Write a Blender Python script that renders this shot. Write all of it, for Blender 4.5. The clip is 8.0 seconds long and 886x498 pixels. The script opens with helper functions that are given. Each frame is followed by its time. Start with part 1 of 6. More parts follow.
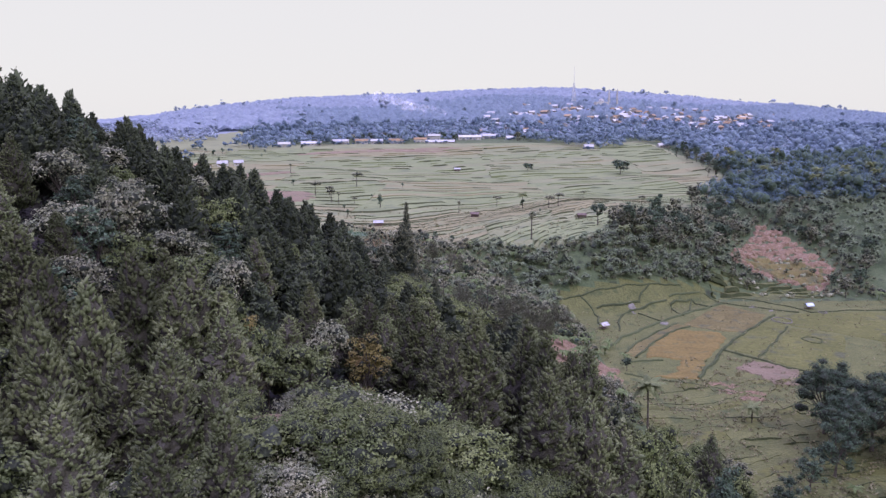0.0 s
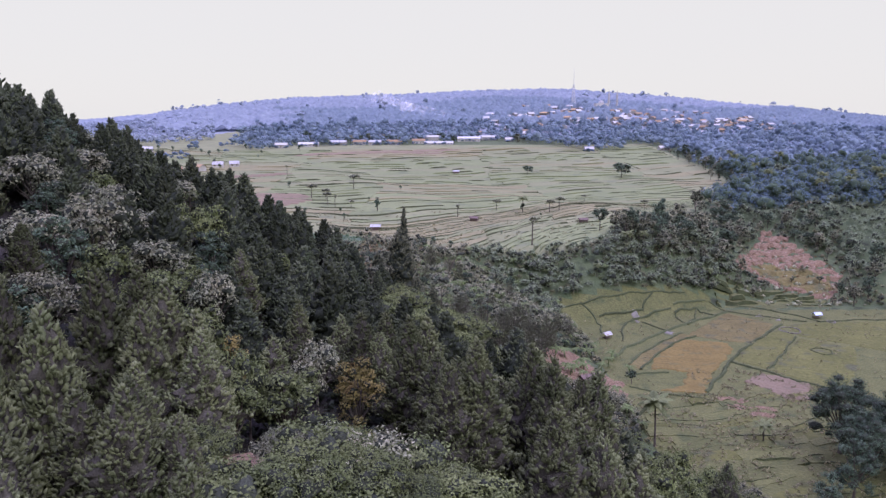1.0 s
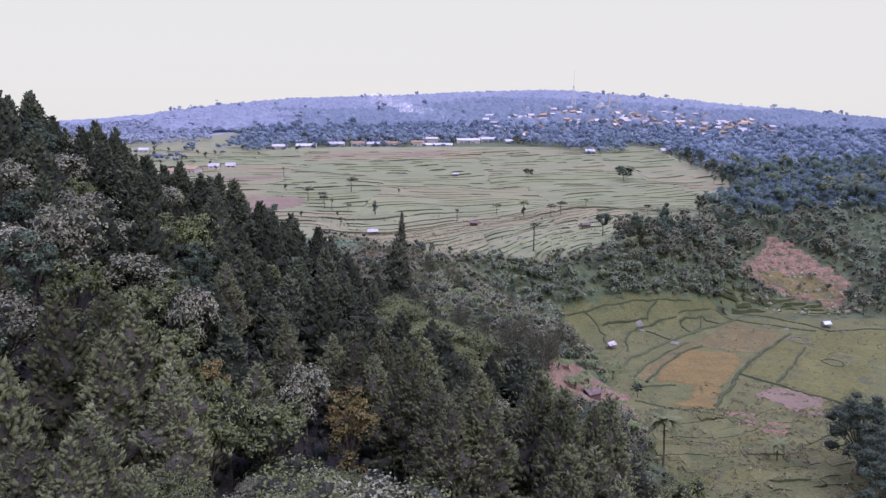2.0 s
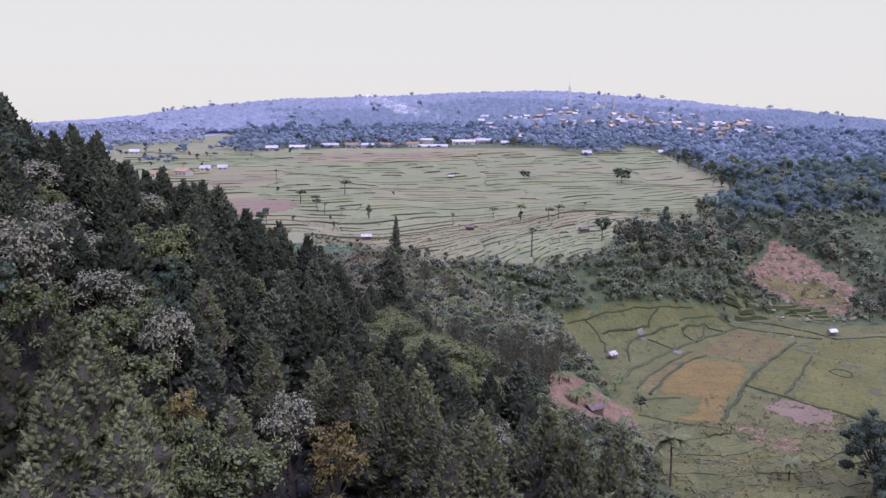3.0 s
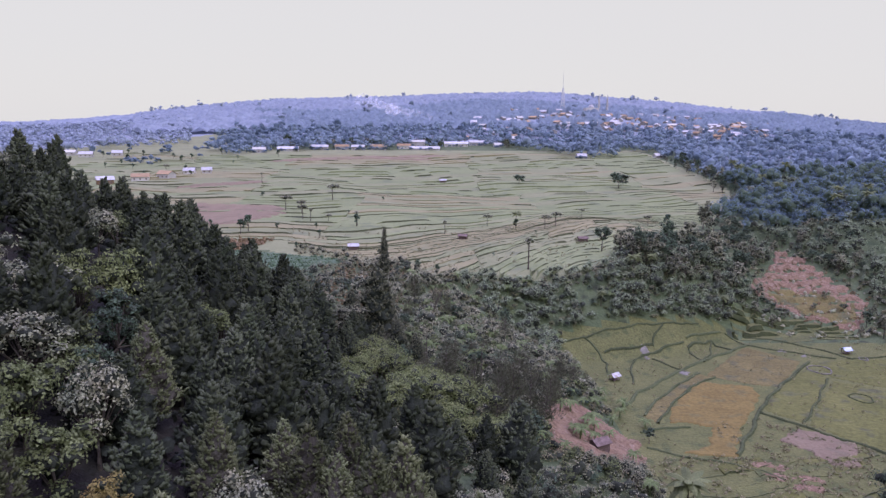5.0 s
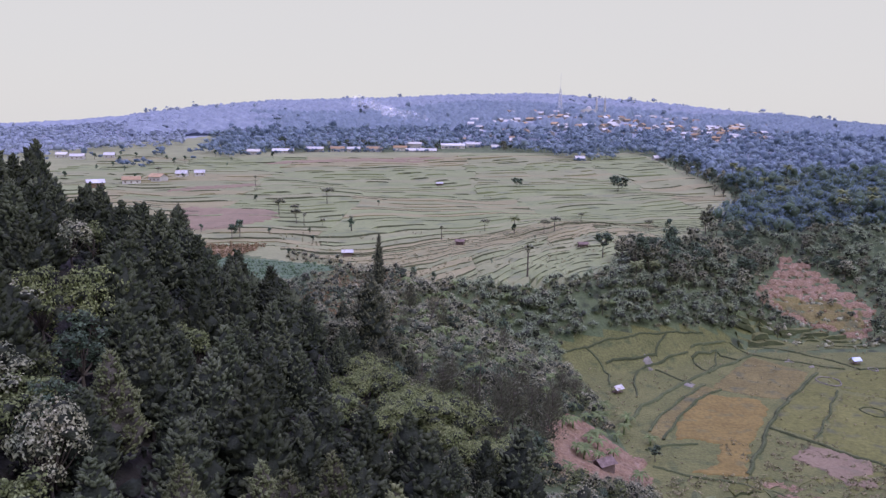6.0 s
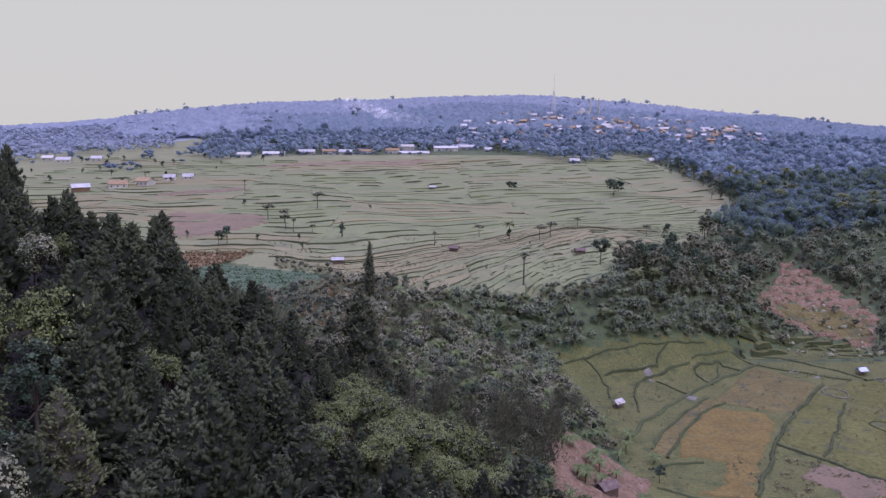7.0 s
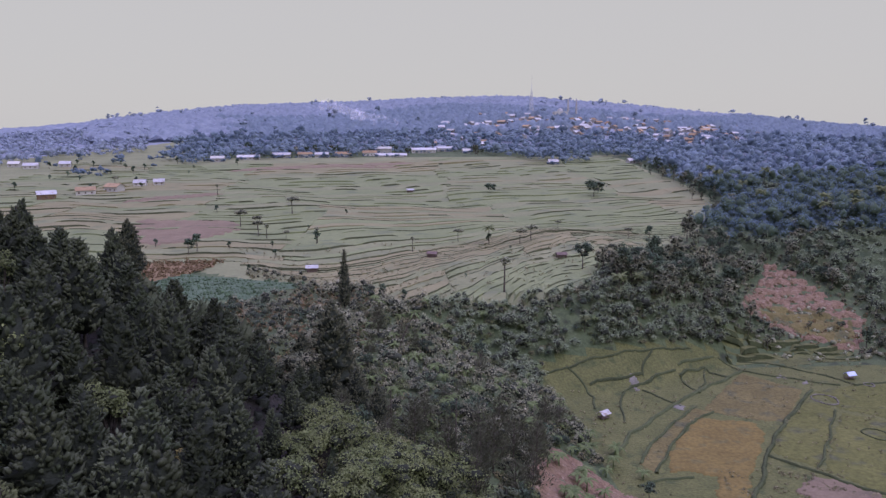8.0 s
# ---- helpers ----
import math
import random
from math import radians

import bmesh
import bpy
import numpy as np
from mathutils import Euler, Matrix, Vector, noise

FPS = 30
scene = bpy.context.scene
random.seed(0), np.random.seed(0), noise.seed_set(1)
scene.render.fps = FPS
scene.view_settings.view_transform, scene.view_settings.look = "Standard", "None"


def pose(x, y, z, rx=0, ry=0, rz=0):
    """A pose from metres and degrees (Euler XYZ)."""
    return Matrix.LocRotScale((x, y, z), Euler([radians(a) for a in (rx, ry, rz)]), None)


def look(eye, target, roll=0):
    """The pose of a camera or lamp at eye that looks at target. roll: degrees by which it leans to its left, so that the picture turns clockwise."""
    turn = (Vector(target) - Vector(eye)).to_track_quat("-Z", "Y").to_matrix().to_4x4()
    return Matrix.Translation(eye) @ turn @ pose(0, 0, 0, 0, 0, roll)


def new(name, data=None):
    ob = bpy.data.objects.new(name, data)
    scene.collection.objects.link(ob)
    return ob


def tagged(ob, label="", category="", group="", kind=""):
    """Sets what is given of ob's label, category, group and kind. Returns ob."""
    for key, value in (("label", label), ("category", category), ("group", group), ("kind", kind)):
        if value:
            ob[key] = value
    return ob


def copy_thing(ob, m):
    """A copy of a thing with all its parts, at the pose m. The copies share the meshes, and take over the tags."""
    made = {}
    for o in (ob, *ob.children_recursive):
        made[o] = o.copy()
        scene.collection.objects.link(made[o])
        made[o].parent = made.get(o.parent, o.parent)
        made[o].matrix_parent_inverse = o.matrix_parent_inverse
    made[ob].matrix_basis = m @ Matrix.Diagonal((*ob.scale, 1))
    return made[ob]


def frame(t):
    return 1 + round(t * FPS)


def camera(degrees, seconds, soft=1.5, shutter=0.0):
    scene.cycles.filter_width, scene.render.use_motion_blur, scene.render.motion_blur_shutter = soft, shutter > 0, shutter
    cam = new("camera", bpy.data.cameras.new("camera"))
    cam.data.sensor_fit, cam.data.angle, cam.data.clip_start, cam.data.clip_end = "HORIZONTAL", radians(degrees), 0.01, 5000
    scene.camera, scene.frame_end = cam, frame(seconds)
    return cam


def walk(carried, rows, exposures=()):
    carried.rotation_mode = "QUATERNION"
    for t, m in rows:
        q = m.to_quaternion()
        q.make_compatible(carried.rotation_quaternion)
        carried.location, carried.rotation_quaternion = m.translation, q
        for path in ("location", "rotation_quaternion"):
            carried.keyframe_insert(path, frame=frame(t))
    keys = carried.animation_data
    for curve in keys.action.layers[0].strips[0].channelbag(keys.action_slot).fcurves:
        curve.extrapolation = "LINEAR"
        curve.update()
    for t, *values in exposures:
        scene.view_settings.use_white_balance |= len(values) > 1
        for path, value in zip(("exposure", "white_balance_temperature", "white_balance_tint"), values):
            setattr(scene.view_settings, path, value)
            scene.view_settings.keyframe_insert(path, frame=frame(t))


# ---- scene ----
cam = camera(61.2, 8.0, soft=1.4)
METRES, EYE, TILT, LEAN, TURN = 80.0, 83.0, -10.0, 0.3, 0.0
ROWS = [
    (0.0, 0.0, 0.0, 0.0, -0.0, 0.0, 0.0),
    (0.5, -0.0003, 0.0578, 0.0147, -0.05, 0.01, -0.17),
    (1.0, -0.0012, 0.1186, 0.0291, -0.14, 0.05, -0.26),
    (1.5, -0.0019, 0.1764, 0.0434, -0.14, 0.09, -0.39),
    (3.0, -0.0042, 0.3548, 0.0876, -0.6, 0.17, -0.36),
    (3.5, -0.0032, 0.4165, 0.103, -0.84, 0.16, -0.34),
    (4.0, -0.0016, 0.4757, 0.1178, -1.03, 0.16, -0.4),
    (4.5, -0.0011, 0.5392, 0.1338, -1.15, 0.17, -0.47),
    (6.0, 0.0033, 0.7195, 0.1791, -1.48, 0.29, -0.5),
    (6.5, 0.0045, 0.783, 0.1944, -1.73, 0.34, -0.38),
    (7.0, 0.007, 0.8456, 0.2097, -1.99, 0.42, -0.33),
    (7.5, 0.0118, 0.9047, 0.2237, -2.66, 0.46, -0.1),
    (8.0, 0.02, 0.9702, 0.2383, -3.55, 0.5, 0.4),
]
walk(cam, [(t, pose(0, 0, EYE, TILT, LEAN, TURN) @ pose(METRES * x, METRES * y, METRES * z, 90 + pitch, roll, yaw)) for t, x, y, z, yaw, pitch, roll in ROWS],
     exposures=((0.0, 0.14), (3.5, 0.06), (4.5, 0.03), (6.5, -0.16), (8.0, -0.42)))

# ---- light: bright overcast sky, a weak wide sun behind the cloud ----
world = bpy.data.worlds.new("overcast_sky")
world.use_nodes = True
scene.world = world
wn, wl = world.node_tree.nodes, world.node_tree.links
wn.clear()
sky = wn.new("ShaderNodeTexSky")
sky.sky_type, sky.sun_disc = "NISHITA", False
sky.sun_elevation, sky.sun_rotation = radians(52), radians(150)
clear = wn.new("ShaderNodeBackground")
clear.inputs["Strength"].default_value = 0.006
# cloud cover of a standard overcast sky: three times as bright overhead as at the horizon
cloud = wn.new("ShaderNodeBackground")
way = wn.new("ShaderNodeTexCoord")
axes = wn.new("ShaderNodeSeparateXYZ")
wl.new(way.outputs["Generated"], axes.inputs[0])
steep = wn.new("ShaderNodeMapRange")
steep.inputs["From Min"].default_value, steep.inputs["From Max"].default_value = 0.19, 1.0
steep.inputs["To Min"].default_value, steep.inputs["To Max"].default_value = 0.735, 2.1
wl.new(axes.outputs["Z"], steep.inputs["Value"])
wl.new(steep.outputs[0], cloud.inputs["Strength"])
hue = wn.new("ShaderNodeMix")
hue.data_type = "RGBA"
hue.inputs["A"].default_value, hue.inputs["B"].default_value = (0.995, 0.968, 0.99, 1), (1.04, 0.925, 2.05, 1)
high = wn.new("ShaderNodeMapRange")
high.inputs["From Min"].default_value = 0.22
wl.new(axes.outputs["Z"], high.inputs["Value"])
wl.new(high.outputs[0], hue.inputs["Factor"])
wl.new(hue.outputs["Result"], cloud.inputs["Color"])
both = wn.new("ShaderNodeAddShader")
wout = wn.new("ShaderNodeOutputWorld")
wl.new(sky.outputs[0], clear.inputs["Color"])
wl.new(clear.outputs[0], both.inputs[0])
wl.new(cloud.outputs[0], both.inputs[1])
wl.new(both.outputs[0], wout.inputs["Surface"])

sun = new("sun", bpy.data.lights.new("sun", "SUN"))
sun.data.energy, sun.data.angle, sun.data.color = 1.4, radians(14), (1.0, 0.965, 1.0)
sun.matrix_basis = look((120, -160, 260), (0, 0, 0))


# ---- materials ----
def material(name, low, high, size, rough=0.85, grain=0.0, bump=0.0, obj=0.0, extra=None, spec=0.2, small=0.0):
    """A surface whose colour wanders between low and high: patches of `size` metres, with finer grain over them.
    obj: how far each object's own random value shifts the brightness; extra: a third colour in sparse blots."""
    m = bpy.data.materials.new(name)
    m.use_nodes = True
    n, l = m.node_tree.nodes, m.node_tree.links
    b = n["Principled BSDF"]
    b.inputs["Roughness"].default_value = rough
    b.inputs["Specular IOR Level"].default_value = spec
    geo = n.new("ShaderNodeNewGeometry")

    def cloudy(scale, detail):
        t = n.new("ShaderNodeTexNoise")
        t.inputs["Scale"].default_value, t.inputs["Detail"].default_value = 1 / scale, detail
        l.new(geo.outputs["Position"], t.inputs["Vector"])
        return t.outputs["Fac"]

    big, fine = cloudy(size, 4), cloudy(small or max(size * 0.09, 0.12), 5)
    blend = n.new("ShaderNodeMath")
    blend.operation, blend.use_clamp = "MULTIPLY_ADD", True
    blend.inputs[1].default_value = 2.4
    blend.inputs[2].default_value = -0.7
    l.new(big, blend.inputs[0])
    mix = n.new("ShaderNodeMix")
    mix.data_type = "RGBA"
    mix.inputs["A"].default_value, mix.inputs["B"].default_value = (*low, 1), (*high, 1)
    l.new(blend.outputs[0], mix.inputs["Factor"])
    colour = mix.outputs["Result"]
    if extra:
        edge = n.new("ShaderNodeMapRange")
        edge.inputs["From Min"].default_value, edge.inputs["From Max"].default_value = 0.56, 0.68
        l.new(cloudy(size * 0.6, 5), edge.inputs["Value"])
        blot = n.new("ShaderNodeMix")
        blot.data_type = "RGBA"
        blot.inputs["B"].default_value = (*extra, 1)
        l.new(edge.outputs[0], blot.inputs["Factor"])
        l.new(colour, blot.inputs["A"])
        colour = blot.outputs["Result"]
    value = n.new("ShaderNodeMath")
    value.operation = "MULTIPLY_ADD"
    value.inputs[1].default_value, value.inputs[2].default_value = 2 * grain, 1 - grain
    l.new(fine, value.inputs[0])
    shift = value.outputs[0]
    if obj:
        info = n.new("ShaderNodeObjectInfo")
        own = n.new("ShaderNodeMath")
        own.operation = "MULTIPLY_ADD"
        own.inputs[1].default_value, own.inputs[2].default_value = 2 * obj, 1 - obj
        l.new(info.outputs["Random"], own.inputs[0])
        prod = n.new("ShaderNodeMath")
        prod.operation = "MULTIPLY"
        l.new(shift, prod.inputs[0])
        l.new(own.outputs[0], prod.inputs[1])
        shift = prod.outputs[0]
    hsv = n.new("ShaderNodeHueSaturation")
    l.new(colour, hsv.inputs["Color"])
    l.new(shift, hsv.inputs["Value"])
    l.new(hsv.outputs[0], b.inputs["Base Color"])
    if bump:
        bp = n.new("ShaderNodeBump")
        bp.inputs["Distance"].default_value = bump
        l.new(fine, bp.inputs["Height"])
        l.new(bp.outputs[0], b.inputs["Normal"])
    return m


def leafy(name, low, high, size=5.0, obj=0.25, grain=0.35, extra=None, small=0.3, thin_part=0.2, vary=0.5, relief=0.8):
    """Foliage: a leaf surface with some light coming through it, each leaf a little different."""
    m = material(name, low, high, size, 0.75, grain, small * relief, obj, extra, 0.08, small)
    n, l = m.node_tree.nodes, m.node_tree.links
    b = n["Principled BSDF"]
    src = b.inputs["Base Color"].links[0].from_socket
    geo = n.new("ShaderNodeNewGeometry")
    h = n.new("ShaderNodeHueSaturation")
    v = n.new("ShaderNodeMath")
    v.operation = "MULTIPLY_ADD"
    v.inputs[1].default_value, v.inputs[2].default_value = vary, 1 - vary / 2
    l.new(geo.outputs["Random Per Island"], v.inputs[0])
    l.new(src, h.inputs["Color"])
    l.new(v.outputs[0], h.inputs["Value"])
    l.new(h.outputs[0], b.inputs["Base Color"])
    thin = n.new("ShaderNodeBsdfTranslucent")
    l.new(h.outputs[0], thin.inputs["Color"])
    mix = n.new("ShaderNodeMixShader")
    mix.inputs[0].default_value = thin_part
    l.new(b.outputs[0], mix.inputs[1])
    l.new(thin.outputs[0], mix.inputs[2])
    l.new(mix.outputs[0], n["Material Output"].inputs["Surface"])
    return m


# leaf litter darkened so that its colour holds the shade between trees
M_WOODFLOOR = material("shaded_leaf_litter", (0.016, 0.017, 0.015), (0.037, 0.032, 0.027), 6, 0.95, 0.4, 0.3)
M_ROUGH = material("rough_grass", (0.054, 0.077, 0.037), (0.089, 0.111, 0.057), 11, 0.95, 0.4, 0.3, 0, (0.035, 0.043, 0.026))
M_STRAW = material("stubble", (0.140, 0.155, 0.081), (0.187, 0.195, 0.107), 26, 0.95, 0.22, 0.12, 0.05, (0.130, 0.144, 0.085))
# pale and bluish: the haze over the far woods is put into this colour
M_FARWOOD = material("hazed_wood_floor", (0.155, 0.180, 0.215), (0.225, 0.250, 0.295), 30, 0.95, 0.3)
M_PADDY_A = material("stubble_green", (0.137, 0.161, 0.079), (0.171, 0.194, 0.096), 22, 0.95, 0.25, 0.1, 0.06, (0.121, 0.141, 0.078))
M_PADDY_B = material("stubble_tan", (0.161, 0.154, 0.083), (0.201, 0.189, 0.102), 18, 0.95, 0.22, 0.1, 0.05, (0.146, 0.155, 0.084))
M_PINK = material("ploughed_soil", (0.145, 0.112, 0.076), (0.180, 0.140, 0.095), 9, 0.95, 0.3, 0.25, 0.06, (0.128, 0.108, 0.072))
M_BUND = material("bund_grass", (0.043, 0.054, 0.025), (0.072, 0.086, 0.040), 5, 0.95, 0.5, 0.3, 0.15)
M_STEP = material("terrace_step_grass", (0.063, 0.074, 0.041), (0.104, 0.112, 0.065), 5, 0.95, 0.5, 0.3, 0.15)
M_OLIVE = material("olive_rice", (0.075, 0.080, 0.025), (0.105, 0.107, 0.036), 12, 0.95, 0.65, 0.3, 0.10, (0.067, 0.072, 0.039))
M_ORANGE = material("ripe_rice", (0.119, 0.091, 0.031), (0.154, 0.118, 0.040), 7, 0.95, 0.55, 0.25, 0.05, (0.110, 0.098, 0.042), small=1.1)
M_TAN = material("tan_stubble", (0.099, 0.086, 0.034), (0.136, 0.117, 0.047), 10, 0.95, 0.65, 0.3, 0.05, (0.077, 0.081, 0.045))
M_MUDGREEN = material("wet_green_paddy", (0.073, 0.081, 0.028), (0.105, 0.109, 0.040), 9, 0.8, 0.65, 0.3, 0.1, (0.055, 0.068, 0.026))
M_CABBAGE = material("cabbage_rows", (0.064, 0.095, 0.057), (0.089, 0.131, 0.079), 6, 0.9, 0.45, 0.3)
M_REDSOIL = material("red_soil", (0.131, 0.085, 0.055), (0.209, 0.147, 0.096), 2.6, 0.95, 0.7, 0.6, 0, (0.225, 0.168, 0.125), small=0.7)
M_DRYCORN = material("dry_maize", (0.166, 0.121, 0.069), (0.217, 0.155, 0.088), 5, 0.95, 0.4, 0.3)
M_DRYLEAF = leafy("dry_maize_leaves", (0.158, 0.116, 0.065), (0.218, 0.158, 0.088), 4, 0, 0.3)
M_CABBAGELEAF = leafy("cabbage_leaves", (0.078, 0.121, 0.068), (0.106, 0.158, 0.090), 5, 0, 0.3)
# shade inside the pine crowns is painted in: a darker, browner needle colour
M_INNER = leafy("shaded_inner_needles", (0.036, 0.034, 0.028), (0.066, 0.062, 0.050), 1.6, 0.3, 0.8, None, 0.2, 0.1)
# dark leaf colour that paints the shade within crowns and bushes
M_SHADE = leafy("shaded_inner_leaves", (0.026, 0.031, 0.022), (0.055, 0.062, 0.046), 2.5, 0.2, 0.6, None, 0.3, 0.1)
# blue of the haze is mixed into these leaves
M_WOODMIX = leafy("hazed_mixed_leaves", (0.098, 0.142, 0.187), (0.161, 0.210, 0.261), 10, 0, 0.25, None, 1.2, 0.3, 0.3, 0.2)
# near-black leaves: shade under and inside the pines is put into the colour
M_UNDER = leafy("shaded_undergrowth", (0.022, 0.028, 0.022), (0.045, 0.052, 0.04), 4, 0, 0.3)
M_LUSH = leafy("lush_leaves", (0.169, 0.216, 0.138), (0.293, 0.343, 0.215), 5, 0, 0.3)
M_DRYMUD = material("dried_mud", (0.120, 0.115, 0.095), (0.185, 0.178, 0.155), 2, 0.95, 0.35, 0.1)
M_PLASTER = material("weathered_plaster", (0.17, 0.165, 0.155), (0.27, 0.26, 0.24), 4, 0.9, 0.2, 0, 0.4)
# hillside green paled and blued to stand in for distance haze
M_MIDLEAF = leafy("hazed_hillside_leaves", (0.130, 0.174, 0.215), (0.224, 0.276, 0.325), 14, 0, 0.15, None, 1.8, 0.35, 0.2, 0.0)
M_BARK = material("bark", (0.055, 0.045, 0.038), (0.12, 0.105, 0.09), 1.2, 0.95, 0.4, 0.05)
M_PINE = leafy("pine_needles", (0.085, 0.101, 0.053), (0.154, 0.167, 0.086), 5, 0.45, 0.3, None, 0.5, 0.12, 0.18, 0.3)
M_BROWNPINE = leafy("brownish_needles", (0.091, 0.100, 0.066), (0.144, 0.147, 0.097), 4, 0.25, 0.6, None, 0.2, 0.3)
M_GREY = leafy("grey_green_leaves", (0.111, 0.136, 0.061), (0.165, 0.187, 0.085), 4, 0.2)
M_GREEN = leafy("green_leaves", (0.167, 0.190, 0.127), (0.303, 0.292, 0.198), 4, 0.28)
M_DARK = leafy("dark_leaves", (0.061, 0.092, 0.065), (0.109, 0.150, 0.097), 4, 0.25)
M_YELLOW = leafy("yellowing_leaves", (0.163, 0.147, 0.060), (0.240, 0.194, 0.072), 4, 0.15, 0.35, (0.16, 0.11, 0.045))
M_LIME = leafy("light_green_leaves", (0.140, 0.170, 0.073), (0.198, 0.222, 0.097), 4, 0.2)
# both leaf colours below carry painted haze, paler on the farther hill
M_FARLEAF = leafy("hazed_distant_leaves", (0.148, 0.200, 0.248), (0.234, 0.299, 0.349), 11, 0, 0.18, None, 1.4, 0.3, 0.2, 0.1)
M_HILLLEAF = leafy("hazed_hill_leaves", (0.223, 0.269, 0.329), (0.348, 0.400, 0.469), 16, 0, 0.15, None, 2.2, 0.35, 0.2, 0.0)
M_ROUGHLEAF = leafy("grass_tufts", (0.146, 0.147, 0.085), (0.246, 0.223, 0.129), 5, 0, 0.4)
M_FROND = leafy("palm_fronds", (0.103, 0.123, 0.062), (0.163, 0.182, 0.087), 3, 0.2)
M_BANANA = leafy("banana_leaves", (0.096, 0.131, 0.055), (0.150, 0.185, 0.081), 2, 0.2)
# darker copy of pine_needles: dimmer light on farther pines is put into colour
M_PINE_SHADED = leafy("shaded_pine_needles", (0.041, 0.052, 0.031), (0.076, 0.086, 0.053), 5, 0.45, 0.35, None, 0.5, 0.12, 0.2, 0.3)
# wood leaves shifted to blue, again haze in the base colour
M_WOODLEAF = leafy("hazed_wood_leaves", (0.098, 0.157, 0.201), (0.203, 0.272, 0.330), 8, 0, 0.35, None, 0.7, 0.3, 0.25, 0.4)
M_TILE = material("clay_roof_tiles", (0.24, 0.165, 0.100), (0.33, 0.24, 0.145), 4, 0.85, 0.3, 0.03, 0.3)
M_ZINC = material("zinc_sheet", (0.341, 0.347, 0.360), (0.446, 0.446, 0.453), 3, 0.45, 0.15, 0, 0.15, (0.248, 0.205, 0.174))
M_WALL = material("painted_wall", (0.341, 0.335, 0.310), (0.446, 0.440, 0.422), 4, 0.9, 0.12, 0, 0.2)
M_TIMBER = material("weathered_boards", (0.09, 0.065, 0.055), (0.17, 0.13, 0.12), 1, 0.9, 0.4, 0.02)
M_TARP = material("blue_tarpaulin", (0.35, 0.42, 0.62), (0.55, 0.60, 0.75), 1.5, 0.6, 0.2)
M_STEEL = material("galvanised_steel", (0.42, 0.43, 0.45), (0.55, 0.55, 0.57), 2, 0.5, 0.15)


# ---- helpers ----
def mesh(name, verts, faces, mats, index=None, smooth=False):
    me = bpy.data.meshes.new(name)
    me.from_pydata([tuple(v) for v in verts], [], [tuple(f) for f in faces])
    for m in mats:
        me.materials.append(m)
    if index is not None:
        me.polygons.foreach_set("material_index", np.asarray(index, dtype=np.int32))
    if smooth:
        me.polygons.foreach_set("use_smooth", np.ones(len(me.polygons), dtype=bool))
    me.update()
    return me


def fast_mesh(name, verts, loops, per, mats):
    """A mesh of alike faces (per corners each) from flat arrays."""
    me = bpy.data.meshes.new(name)
    count = len(loops) // per
    me.vertices.add(len(verts))
    me.vertices.foreach_set("co", np.asarray(verts, dtype=np.float32).ravel())
    me.loops.add(len(loops))
    me.loops.foreach_set("vertex_index", np.asarray(loops, dtype=np.int32))
    me.polygons.add(count)
    me.polygons.foreach_set("loop_start", np.arange(count, dtype=np.int32) * per)
    for m in mats:
        me.materials.append(m)
    me.polygons.foreach_set("use_smooth", np.ones(count, dtype=bool))
    me.update(calc_edges=True)
    me.validate()
    return me


def part(name, me, parent, label=""):
    ob = new(name, me)
    ob.parent = parent
    return tagged(ob, label)


def spot(x, y, turn=0.0, size=1.0, lift=0.0, tall=1.0):
    return Matrix.LocRotScale((x, y, float(height(x, y)) + lift), Euler((0, 0, turn)), (size, size, size * tall))


def tube(points, radii, sides=7):
    """Verts and faces of a bent, tapered rod."""
    verts, faces = [], []
    for i, (p, r) in enumerate(zip(points, radii)):
        p = Vector(p)
        ahead = (Vector(points[min(i + 1, len(points) - 1)]) - Vector(points[max(i - 1, 0)])).normalized()
        a = ahead.orthogonal().normalized()
        b = ahead.cross(a)
        for k in range(sides):
            w = 2 * math.pi * k / sides
            verts.append(p + (a * math.cos(w) + b * math.sin(w)) * r)
        if i:
            o = (i - 1) * sides
            faces += [(o + k, o + (k + 1) % sides, o + sides + (k + 1) % sides, o + sides + k) for k in range(sides)]
    return verts, faces


def joined(pieces):
    verts, faces = [], []
    for v, f in pieces:
        o = len(verts)
        verts += list(v)
        faces += [tuple(i + o for i in q) for q in f]
    return verts, faces


def box(x0, x1, y0, y1, z0, z1):
    v = [(x, y, z) for z in (z0, z1) for y in (y0, y1) for x in (x0, x1)]
    return v, [(0, 2, 3, 1), (4, 5, 7, 6), (0, 1, 5, 4), (2, 6, 7, 3), (0, 4, 6, 2), (1, 3, 7, 5)]


def unit(v):
    return v / np.maximum(np.linalg.norm(v, axis=-1, keepdims=True), 1e-6)


def leaves(rng, centre, facing, long, wide, jitter=0.5):
    """Leaf blades (one pointed quad each) at the centres, their flat sides turned to facing."""
    n = len(centre)
    f = unit(facing + rng.normal(0, jitter, (n, 3)))
    a = unit(np.cross(f, rng.normal(0, 1, (n, 3))))
    b = np.cross(f, a)
    s = rng.uniform(0.7, 1.3, (n, 1))
    droop = f * (-0.18 * long * s)
    v = np.stack([centre - a * long * 0.5 * s, centre + b * wide * 0.5 * s - droop * 0.4, centre + a * long * 0.5 * s + droop,
                  centre - b * wide * 0.5 * s - droop * 0.4], axis=1).reshape(-1, 3)
    return v, np.arange(4 * n)


